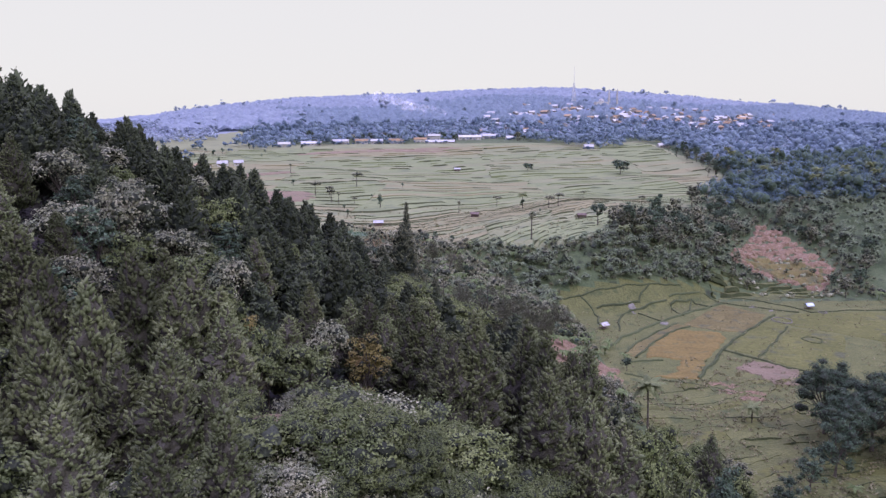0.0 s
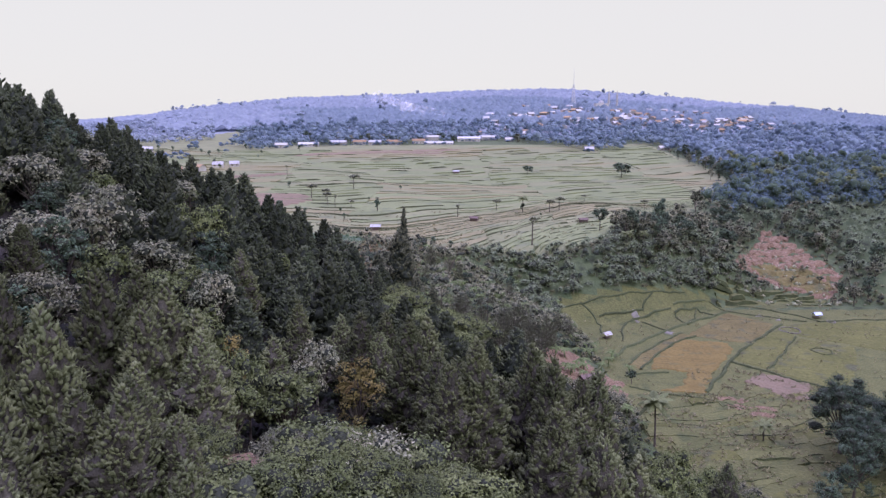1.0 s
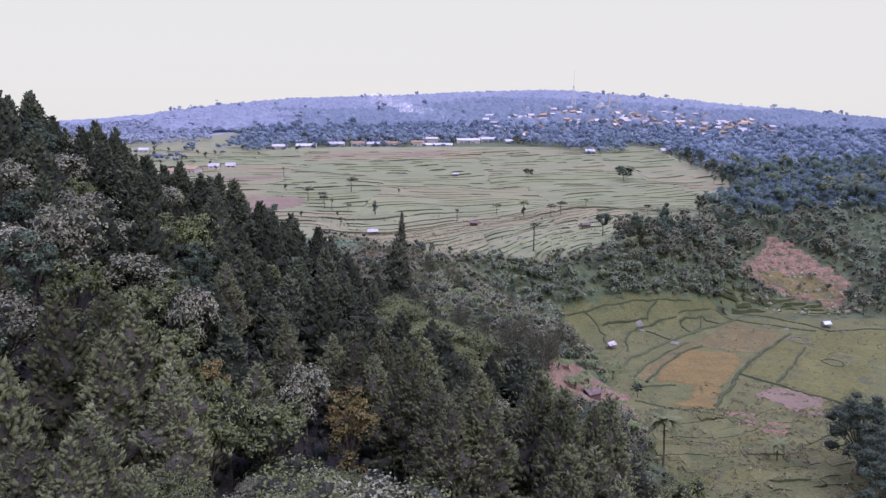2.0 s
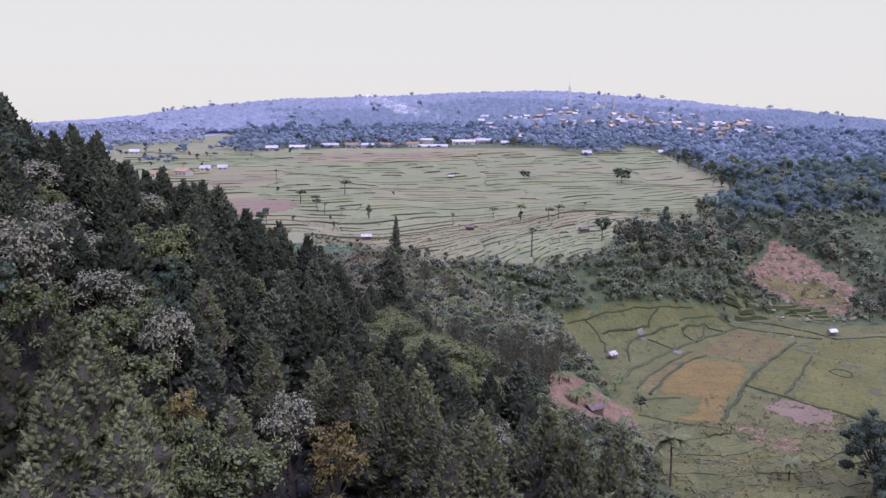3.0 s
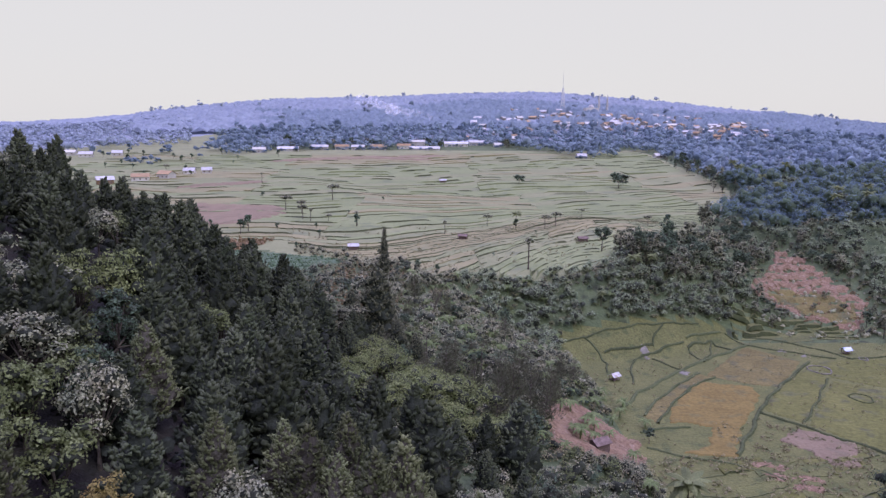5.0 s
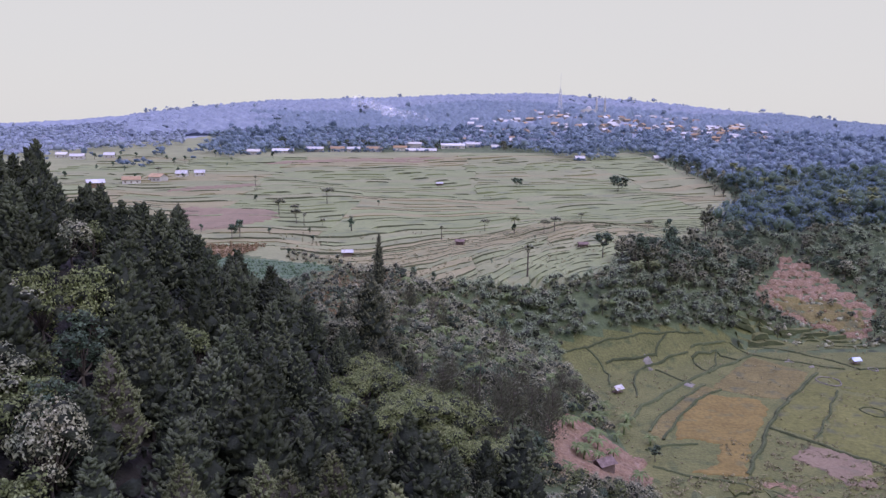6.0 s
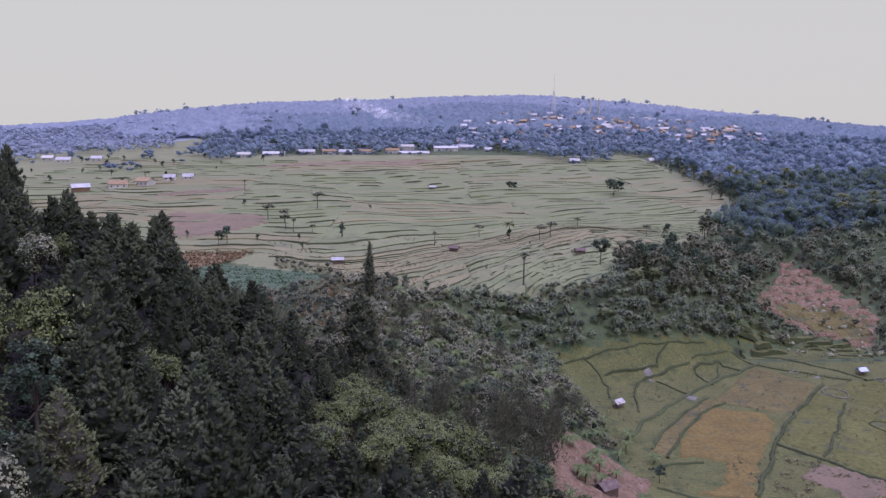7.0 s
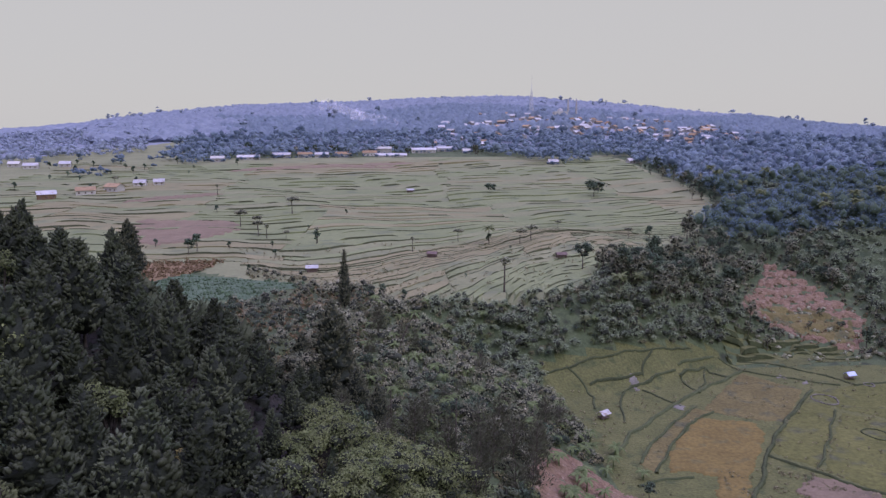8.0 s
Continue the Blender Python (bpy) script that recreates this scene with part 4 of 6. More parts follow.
    for x, y, top, wide in ((29.3, 101.7, 40.6, 1.0), (35, 95, 36.5, 0.9), (25, 99, 37, 0.7), (4, 80, 49.2, 0.95), (-50.5, 173, 67, 1.0), (-56, 168, 67.5, 0.9)):
        WARM.put(spot(x, y, rng.uniform(0, 6), wide, -0.2, (top - float(height(x, y))) / (14 * wide)))
        taken.append((x, y))
    AIRY.put(spot(-108, 390, 1.0, 0.9, -0.2))
    # the tall pines below the start, and those on the shoulder
    for x, y, top, k in ((-24, 74, 58, 3), (-42, 88, 62, 0), (-40, 73, 57, 3), (-47, 70, 60, 1), (-53, 77, 64, 0), (-28, 72, 61.4, 0), (-20, 64, 58, 2), (-41.6, 85, 65.6, 2), (-42.4, 75.5, 63, 0), (-40.3, 95, 67.3, 2), (-33.5, 98, 65.2, 0), (-58, 100, 70.4, 2),
                         (-33.8, 62, 59.3, 1), (-24, 58, 57, 0), (-50, 92, 67, 1), (-48, 84, 64, 3), (20, 97, 46, 3), (25, 99, 42, 0), (-30, 78, 60, 1), (-27, 90, 61, 0), (31, 106, 38, 1)):
        pine(x, y, top, k)
    for x, y, s in ((-8, 248, 0.5), (-21, 252, 0.62), (-30, 247, 0.5), (-3, 240, 0.42)):
        AIRY.put(spot(x, y, rng.uniform(0, 6), s, -0.2))
        taken.append((x, y))
    for x, y, s in ((-33, 121, 0.75), (-27, 176, 0.6)):
        YELLOWS[0].put(spot(x, y, rng.uniform(0, 6), s, -0.2))
        taken.append((x, y))
    for x, y, k, s in ((34, 108, 3, 1.0), (-27, 100, 1, 0.95), (-21, 106, 1, 1.1),
                       (-48, 100, 0, 0.9), (-47, 133, 1, 1.0), (30, 88, 2, 1.0), (40, 118, 0, 0.9), (22, 90, 3, 0.9), (-44, 66, 3, 1.0), (-39, 68, 3, 0.8), (-46, 144, 1, 0.9), (-41, 139, 2, 0.9), (-50, 151, 3, 0.9)):
        BROADS[k].put(spot(x, y, rng.uniform(0, 6), s, -0.2))
        taken.append((x, y))
    count, rest = 0, []
    for x, y in scatter(rng, -190, 44, 56, 330, 8.3):
        b = float(on_flank(x, y))
        edge = 40 if y < 160 else 40 - 0.8 * (y - 160) if y < 205 else 4 - 0.9 * (y - 205) if y < 226 else -15
        if b < 6 or x > edge or near_any(x, y, taken, 6.2):
            continue
        if ((x + 6) / 25) ** 2 + ((y - 80) / 15) ** 2 < 1 or (x > -20 and y < 70):
            continue
        if x > 5 and y < 92 or -22 < x < 1 and 90 < y < 110:
            continue
        if ((x + 3) / 15) ** 2 + ((y - 203) / 14) ** 2 < 1:
            continue
        seen = abs(x) < 0.64 * y + 18
        if not seen:
            continue
        leafy_here = rng.random() < (0.36 if x < -28 and 100 < y < 150 else 0.18)
        if leafy_here:
            k = int(rng.choice([0, 0, 1, 2, 2, 3]))
            BROADS[k].put(spot(x, y, rng.uniform(0, 6.28), rng.uniform(0.75, 1.1), -0.3))
        elif count < 290 and y < 250 and x > -110:
            s = rng.uniform(0.78, 1.02) * (0.62 if x > -22 and y > 158 else 1.0)
            (PINES if y + rng.uniform(-25, 25) < 142 else SHADED_PINES)[int(rng.integers(0, 5))].put(spot(x, y, rng.uniform(0, 6.28), s, -0.3, rng.uniform(0.88, 1.06)))
            count += 1
        else:
            rest.append((x, y))
        taken.append((x, y))
    # the rest of the wood, up the flank and behind it
    light = [pine_data(k) for k in range(3)]
    sets = []
    for x, y in rest:
        v, loops = light[int(rng.integers(0, 3))]
        w, s = rng.uniform(0, 6.28), rng.uniform(0.75, 0.98)
        c, n, z = math.cos(w) * s, math.sin(w) * s, float(height(x, y)) - 0.3
        sets.append((np.stack([v[:, 0] * c - v[:, 1] * n + x, v[:, 0] * n + v[:, 1] * c + y, v[:, 2] * s + z], axis=1), loops, 3))
    tagged(new("pine_wood", fast_mesh("pine_wood", *merged(*sets), 3, [M_PINE_SHADED])), "dense pine wood covering the upper flank", "wood", kind="stuff")


def pine_data(k):
    """One lighter pine: verts and triangle corners."""
    rng = np.random.default_rng(60 + k)
    n, tall, radius = 330, 17 + k, 4.5
    q = 1 - np.sqrt(rng.random(n))
    r = radius * (1 - q ** 1.9) ** 0.85 * rng.uniform(0.7, 1.1, n) + 0.15
    a = rng.uniform(0, 2 * math.pi, n)
    p = np.stack([np.cos(a) * r, np.sin(a) * r, tall * (0.15 + 0.82 * q)], axis=1)
    out = np.stack([np.cos(a) * 0.7, np.sin(a) * 0.7, np.full(n, 0.85)], axis=1)
    tiers = np.linspace(0, 0.99, 16)
    inner = core(rng, tall * (0.15 + 0.82 * tiers), 0.6 * radius * (1 - tiers ** 1.9) ** 0.85, 12, k)
    return merged((*blades(rng, p, out, rng.uniform(0.45, 0.7, n), rng.uniform(1.1, 1.7, n)), 4), (*inner, 3))


put_wood()


def crowns(name, spots, radius, tall, count, lobe, mat, label, seed, sprigs=0, leaf=1.0, inner=0.8, squash=1.0, shade=None):
    """Woods seen from afar: for each spot an uneven crown of leafy masses with gaps, all joined; sprigs: loose leaves on each mass."""
    rng = np.random.default_rng(seed)
    at = np.array(spots, dtype=float)
    n = len(at)
    size = 0.6 + 0.85 * rng.random(n) ** 1.8
    shape = rng.uniform(0.75, 1.35, n)
    base = np.stack([at[:, 0], at[:, 1], height(at[:, 0], at[:, 1])], axis=1)
    d = unit(rng.normal(0, 1, (n, count, 3)))
    d[..., 2] = np.abs(d[..., 2])
    reach = rng.uniform(0.3, 0.75, (n, count, 1)) if count > 1 else np.zeros((n, 1, 1))
    p = d * reach * np.array([radius, radius, tall * 0.45]) * size[:, None, None]
    p[..., 2] = p[..., 2] * shape[:, None] + (tall * 0.42 * size * shape)[:, None]
    p = (p + base[:, None, :]).reshape(-1, 3)
    r = (lobe * size[:, None] * rng.uniform(0.7, 1.3, (n, count))).ravel()
    up = (d * 0.35 + np.array([0, 0, 0.9])).reshape(-1, 3)
    long = r * (0.65 + 0.9 * rng.random(len(r)) ** 2) * squash
    sets = [(*blobs(rng, p, up, r * inner, long * inner, 6, 0.3), 3)]
    if sprigs:
        c = np.repeat(p, sprigs, axis=0)
        f = unit(rng.normal(0, 1, c.shape) + np.array([0, 0, 0.5]))
        grow = np.stack([np.repeat(r, sprigs), np.repeat(r, sprigs), np.repeat(long, sprigs)], axis=1)
        sets.append((*leaves(rng, c + f * grow * rng.uniform(0.75, 1.12, (len(c), 1)), f + np.array([0, 0, 0.35]), leaf, leaf * 0.75, 0.32), 4))
    # where shade is given, inner masses carry it as painted shadow
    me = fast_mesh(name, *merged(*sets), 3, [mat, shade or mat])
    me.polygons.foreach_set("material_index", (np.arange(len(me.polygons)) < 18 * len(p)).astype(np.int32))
    return tagged(new(name, me), label, "wood", kind="stuff")


def right_edge(y):
    return float(plain_right(y)) + 5 + 3 * math.sin(y / 17) + 4 * math.sin(y / 41 + 1)


HOUSES = []
# sheds along the far edge of the plain: place and width
SHED_SPOTS = ((36, 1022, 30), (64, 1040, 20), (-4, 966, 36), (-30, 985, 16), (-13, 1006, 18), (-60, 968, 18), (-84, 962, 15), (-104, 966, 16), (-130, 960, 20), (-163, 935, 24), (-190, 905, 14), (89, 1018, 9), (166, 862, 10))


def plan_village():
    """Spots of the village houses: x, y, turn, kind."""
    rng = np.random.default_rng(14)
    for cx, cy, sx, sy, n in ((145, 1360, 45, 40, 10), (240, 1430, 50, 45, 13), (440, 1440, 60, 45, 20), (455, 1310, 55, 40, 16), (380, 1275, 45, 35, 9), (335, 1400, 40, 40, 8),
                              (205, 1515, 60, 30, 6), (580, 1385, 30, 30, 3), (400, 1070, 25, 25, 4), (60, 1330, 50, 50, 5), (110, 1120, 40, 30, 5), (130, 1230, 40, 40, 8), (230, 1290, 60, 35, 12), (330, 1310, 50, 35, 12), (450, 1200, 50, 50, 16), (420, 1120, 40, 25, 6), (505, 1260, 40, 40, 9),
                              (300, 1200, 60, 30, 5), (200, 1390, 60, 30, 8), (540, 1330, 30, 40, 6)):
        for _ in range(n):
            x, y = cx + rng.normal(0, sx * 0.7), cy + rng.normal(0, sy * 0.7)
            if not near_any(x, y, [h[:2] for h in HOUSES], 13):
                HOUSES.append((x, y, rng.uniform(-1.5, 1.5), int(rng.choice([0, 0, 1, 1, 2]))))


plan_village()


def canopy(name, across, along, gap, mask, mat, label, seed, rise=1.0):
    """A closed wood seen from afar: one surface of rounded crowns about gap metres apart, uneven in height."""
    rng = np.random.default_rng(seed)
    xs, ys = np.arange(*across), np.arange(*along)
    X, Y = np.meshgrid(xs, ys)
    X, Y = X + rng.uniform(-0.3, 0.3, X.shape) * across[2], Y + rng.uniform(-0.3, 0.3, Y.shape) * along[2]
    nx, ny = int((across[1] - across[0]) / gap) + 4, int((along[1] - along[0]) / gap) + 4
    jx, jy, top = rng.uniform(0.1, 0.9, (ny, nx)), rng.uniform(0.1, 0.9, (ny, nx)), gap * (0.5 + 0.8 * rng.random((ny, nx)) ** 1.6)
    cx, cy = (X - across[0]) / gap + 1, (Y - along[0]) / gap + 1
    best = np.zeros(X.shape)
    for dx in (-1, 0, 1):
        for dy in (-1, 0, 1):
            ix, iy = np.clip(cx.astype(int) + dx, 0, nx - 1), np.clip(cy.astype(int) + dy, 0, ny - 1)
            far2 = (cx - ix - jx[iy, ix]) ** 2 + (cy - iy - jy[iy, ix]) ** 2
            best = np.maximum(best, top[iy, ix] - 2.2 * gap * far2)
    inn = mask(X, Y)
    Z = height(X, Y) + np.where(inn, 3.0 + rise * best + 0.08 * rise * gap * rng.normal(0, 1, X.shape), -3.0)
    k = (np.arange(len(ys) - 1)[:, None] * len(xs) + np.arange(len(xs) - 1)[None, :])[inn[:-1, :-1] | inn[1:, 1:] | inn[1:, :-1] | inn[:-1, 1:]]
    used, loops = np.unique(np.stack([k, k + 1, k + len(xs) + 1, k + len(xs)], axis=1).ravel(), return_inverse=True)
    return tagged(new(name, fast_mesh(name, np.stack([X, Y, Z], axis=-1).reshape(-1, 3)[used], loops, 4, [mat])), label, "wood", kind="stuff")


def put_far_woods():
    rng = np.random.default_rng(9)
    homes = [h[:2] for h in HOUSES]
    near = [(x, y) for x, y in scatter(rng, 165, 420, 380, 640, 6.6) if x > right_edge(y) + 40 * float(ramp(478, 432, y)) and x < 0.66 * y + 20
            and not inside([(184, 440), (199, 412), (210, 385), (192, 352), (160, 352), (146, 386), (168, 412)], np.array(x), np.array(y))]
    foot_growth = [q for q in near if q[1] < 452 + 0.1 * (q[0] - 200)]
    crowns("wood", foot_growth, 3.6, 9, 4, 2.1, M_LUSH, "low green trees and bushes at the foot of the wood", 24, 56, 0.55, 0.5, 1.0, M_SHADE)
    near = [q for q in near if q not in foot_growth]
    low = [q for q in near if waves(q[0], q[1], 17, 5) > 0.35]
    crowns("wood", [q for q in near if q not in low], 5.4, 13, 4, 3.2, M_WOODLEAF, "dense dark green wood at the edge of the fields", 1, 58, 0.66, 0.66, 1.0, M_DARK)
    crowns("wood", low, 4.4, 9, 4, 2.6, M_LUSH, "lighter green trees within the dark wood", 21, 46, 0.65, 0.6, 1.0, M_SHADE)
    mid = [(x, y) for x, y in scatter(rng, 180, 760, 640, 960, 9.3) if x > right_edge(y) and x < 0.66 * y + 40]
    mixed = [q for q in mid if waves(q[0], q[1], 13, 2) + 0.8 * rng.normal() > 0.75]
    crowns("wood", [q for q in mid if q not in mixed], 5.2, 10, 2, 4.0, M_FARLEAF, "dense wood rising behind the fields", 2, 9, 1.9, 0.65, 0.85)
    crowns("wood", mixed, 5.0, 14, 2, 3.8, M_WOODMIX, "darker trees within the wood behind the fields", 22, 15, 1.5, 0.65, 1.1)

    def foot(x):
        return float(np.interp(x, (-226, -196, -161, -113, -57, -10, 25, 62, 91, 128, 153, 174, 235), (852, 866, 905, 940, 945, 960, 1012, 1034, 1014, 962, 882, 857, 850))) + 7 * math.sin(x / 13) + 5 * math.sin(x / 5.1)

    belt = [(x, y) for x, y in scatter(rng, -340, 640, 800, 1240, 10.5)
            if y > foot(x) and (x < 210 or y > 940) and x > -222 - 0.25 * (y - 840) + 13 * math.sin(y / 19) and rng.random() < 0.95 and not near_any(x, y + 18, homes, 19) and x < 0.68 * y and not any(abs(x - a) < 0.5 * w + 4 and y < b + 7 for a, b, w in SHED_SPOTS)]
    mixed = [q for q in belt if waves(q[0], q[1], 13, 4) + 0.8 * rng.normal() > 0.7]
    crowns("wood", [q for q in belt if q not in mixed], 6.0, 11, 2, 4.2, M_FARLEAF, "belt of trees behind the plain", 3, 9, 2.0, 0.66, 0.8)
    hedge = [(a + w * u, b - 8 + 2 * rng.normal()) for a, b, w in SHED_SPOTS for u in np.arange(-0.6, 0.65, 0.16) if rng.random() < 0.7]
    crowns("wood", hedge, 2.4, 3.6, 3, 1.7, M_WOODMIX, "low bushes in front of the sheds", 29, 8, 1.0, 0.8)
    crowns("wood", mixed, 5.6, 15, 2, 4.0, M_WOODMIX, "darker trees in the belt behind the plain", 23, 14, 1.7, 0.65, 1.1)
    # closed canopies of the hills, left open where the houses stand
    where = np.array(homes)

    def open_ground(x, y):
        return ((x[..., None] - where[:, 0]) ** 2 + (y[..., None] + 20 - where[:, 1]) ** 2).min(axis=-1) < 21 ** 2

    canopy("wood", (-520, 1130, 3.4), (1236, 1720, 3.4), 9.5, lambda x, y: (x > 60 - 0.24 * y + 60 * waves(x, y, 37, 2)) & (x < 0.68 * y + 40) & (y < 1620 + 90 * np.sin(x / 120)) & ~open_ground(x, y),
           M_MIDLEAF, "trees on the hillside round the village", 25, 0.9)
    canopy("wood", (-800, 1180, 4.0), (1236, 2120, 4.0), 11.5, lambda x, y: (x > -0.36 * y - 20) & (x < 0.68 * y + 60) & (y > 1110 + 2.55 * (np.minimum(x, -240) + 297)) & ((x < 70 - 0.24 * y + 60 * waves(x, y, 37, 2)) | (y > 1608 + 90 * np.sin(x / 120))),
           M_HILLLEAF, "trees covering the far hill, tinted blue for haze", 4, 0.7)
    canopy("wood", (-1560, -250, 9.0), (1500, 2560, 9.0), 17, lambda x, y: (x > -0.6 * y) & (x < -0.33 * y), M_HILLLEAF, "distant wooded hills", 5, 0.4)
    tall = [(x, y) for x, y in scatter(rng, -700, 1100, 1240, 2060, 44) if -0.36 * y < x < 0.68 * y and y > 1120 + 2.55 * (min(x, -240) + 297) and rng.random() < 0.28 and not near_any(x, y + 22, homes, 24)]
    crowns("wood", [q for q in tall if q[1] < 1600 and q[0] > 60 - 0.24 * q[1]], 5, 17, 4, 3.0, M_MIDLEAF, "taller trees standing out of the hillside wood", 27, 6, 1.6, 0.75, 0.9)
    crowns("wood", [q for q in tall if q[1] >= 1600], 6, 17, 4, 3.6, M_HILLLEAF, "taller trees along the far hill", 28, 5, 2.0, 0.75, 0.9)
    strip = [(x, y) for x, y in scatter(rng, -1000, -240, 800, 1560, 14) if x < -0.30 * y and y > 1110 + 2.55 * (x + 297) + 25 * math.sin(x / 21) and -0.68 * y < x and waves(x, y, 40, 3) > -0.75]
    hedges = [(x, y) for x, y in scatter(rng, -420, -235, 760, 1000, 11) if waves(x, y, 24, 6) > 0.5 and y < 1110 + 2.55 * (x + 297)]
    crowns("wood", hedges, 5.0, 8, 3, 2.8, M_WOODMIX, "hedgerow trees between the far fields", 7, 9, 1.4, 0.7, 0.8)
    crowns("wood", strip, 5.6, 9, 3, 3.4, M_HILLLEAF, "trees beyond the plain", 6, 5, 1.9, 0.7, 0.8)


put_far_woods()


# ---- shrubs, slope growth ----
def put_shrubs():
    rng = np.random.default_rng(31)
    n = 0
    for x, y in scatter(rng, -32, 20, 66, 96, 4.6):
        if ((x + 6) / 26) ** 2 + ((y - 80) / 15) ** 2 < 1 and not inside([(-29, 89), (-22, 105), (-18, 98), (-16, 83), (-23, 79)], np.array(x), np.array(y)):
            SHRUBS[int(rng.choice([0, 0, 1, 2]))].put(spot(x, y, rng.uniform(0, 6.28), rng.uniform(0.8, 1.5), -0.2))
            n += 1
    for x, y in scatter(rng, -34, 24, 58, 95, 6.6):
        if ((x + 5) / 29) ** 2 + ((y - 78) / 20) ** 2 < 1 and y < 94 - 0.25 * abs(x) and not inside([(-29, 89), (-22, 105), (-18, 98), (-16, 83), (-23, 79)], np.array(x), np.array(y)):
            BUSHES[int(rng.choice([0, 0, 0, 1]))].put(spot(x, y, rng.uniform(0, 6.28), rng.uniform(0.65, 1.15), -0.2, rng.uniform(0.85, 1.2)))
    for x, y in scatter(rng, -50, -18, 57, 77, 5.0):
        SHRUBS[int(rng.choice([0, 2, 3]))].put(spot(x, y, rng.uniform(0, 6.28), rng.uniform(1.0, 1.7), -0.2))
    for x, y, s in ((-9.5, 73, 0.85), (-6, 73.5, 0.7), (-12, 70, 0.8)):
        BUSHES[0].put(spot(x, y, x, s, -0.4))
    YELLOWS[0].put(spot(5.8, 85, 1.0, 0.33, -0.2))
    for x, y in ((-9, 204), (-3, 196), (4, 192), (-14, 197), (-6, 187), (2, 203), (10, 196), (-12, 210), (15, 199), (9, 206)):
        LIMES[int(rng.integers(0, 2))].put(spot(x, y, rng.uniform(0, 6.28), rng.uniform(1.0, 1.35), -0.2))
    for x, y, k, s in ((18, 222, 0, 1.0), (30, 228, 1, 1.0), (12, 229, 0, 0.9), (35, 250, 1, 0.9), (26, 253, 0, 0.9), (33, 240, 0, 1.05), (20, 243, 1, 1.1), (38, 262, 1, 0.8), (16, 212, 1, 1.1), (24, 214, 0, 0.95), (5, 236, 0, 0.9)):
        THIN_PINES[k].put(spot(x, y, rng.uniform(0, 6.28), s, -0.2))
    rest = []
    for x, y in scatter(rng, -26, 150, 150, 395, 4.2):
        slope = height(x, y) > -4.2
        if not slope or x > 56 + 0.6 * max(0, y - 300) + (60 if y > 320 else 0):
            continue
        if on_flank(x, y) > 12 and x < -14 or on_plain(x, y - 4) or inside([(36, 258), (45, 268), (55, 264), (63, 254), (60, 238), (50, 226), (30, 216), (31, 235)], np.array(x), np.array(y)):
            continue
        if (inside(SMALL_PLOT, np.array(x), np.array(y)) or inside(BACK_PLOT, np.array(x), np.array(y))):
            continue
        lush = float(waves(x, y, 9, 11)) + (0.7 if y > 330 and x > 20 else 0)
        if lush < 0.02 or (waves(x, y, 15, 6) > 0.42 and rng.random() < 0.6):
            continue
        if n < 290 and y < 300 and x < 60:
            SHRUBS[int(rng.choice([0, 1, 2, 2, 3]))].put(spot(x, y, rng.uniform(0, 6.28), rng.uniform(0.5, 0.95) + 0.5 * max(0, lush), -0.15))
            n += 1
        else:
            rest.append((x, y))
    lush = [q for q in rest if q[1] > 316 and q[0] > 12]
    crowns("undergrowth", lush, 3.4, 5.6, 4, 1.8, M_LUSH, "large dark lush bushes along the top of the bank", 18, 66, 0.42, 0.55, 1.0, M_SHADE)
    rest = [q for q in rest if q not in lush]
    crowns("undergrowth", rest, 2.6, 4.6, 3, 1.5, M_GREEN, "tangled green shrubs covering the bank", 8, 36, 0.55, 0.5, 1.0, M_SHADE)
    plots = ([(184, 436), (196, 415), (207, 385), (189, 356), (168, 372), (149, 387), (168, 412)], [(36, 258), (45, 268), (52, 264), (61, 254), (60, 240), (50, 226), (30, 216), (31, 235)],
             [(-110, 376), (-88, 398), (-32, 378), (-55, 352), (-80, 354)], SMALL_PLOT, BACK_PLOT)
    mats = (M_GREEN, M_ROUGHLEAF, M_GREY, M_DARK)
    growth = ([], [], [], [])
    for x, y in scatter(rng, -60, 215, 180, 440, 4.0):
        if height(x, y) < -4.5 or on_plain(x, y - 2) or (on_flank(x, y) > 14 and x < -14) or any(inside(p, np.array(x), np.array(y)) for p in plots):
            continue
        if waves(x, y, 15, 6) > 0.42 and rng.random() < 0.3:
            continue
        kind = 1.15 * float(waves(x, y, 19, 4)) + 0.35 * rng.normal()
        growth[3 if kind < -0.75 else 0 if kind < 0.05 else 1 if kind < 0.7 else 2].append((x, y))
    for k, (spots, tall) in enumerate(zip(growth, (2.8, 1.6, 2.2, 3.6))):
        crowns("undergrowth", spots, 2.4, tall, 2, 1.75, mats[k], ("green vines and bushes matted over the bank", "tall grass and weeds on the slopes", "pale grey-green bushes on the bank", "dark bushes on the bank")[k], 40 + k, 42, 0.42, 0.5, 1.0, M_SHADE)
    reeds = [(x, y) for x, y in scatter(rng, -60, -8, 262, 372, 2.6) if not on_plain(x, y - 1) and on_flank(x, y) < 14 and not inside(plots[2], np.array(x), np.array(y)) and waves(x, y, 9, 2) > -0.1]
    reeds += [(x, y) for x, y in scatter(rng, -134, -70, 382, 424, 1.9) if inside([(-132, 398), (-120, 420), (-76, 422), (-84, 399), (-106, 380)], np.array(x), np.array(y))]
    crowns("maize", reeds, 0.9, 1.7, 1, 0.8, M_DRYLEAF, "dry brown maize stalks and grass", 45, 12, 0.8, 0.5)
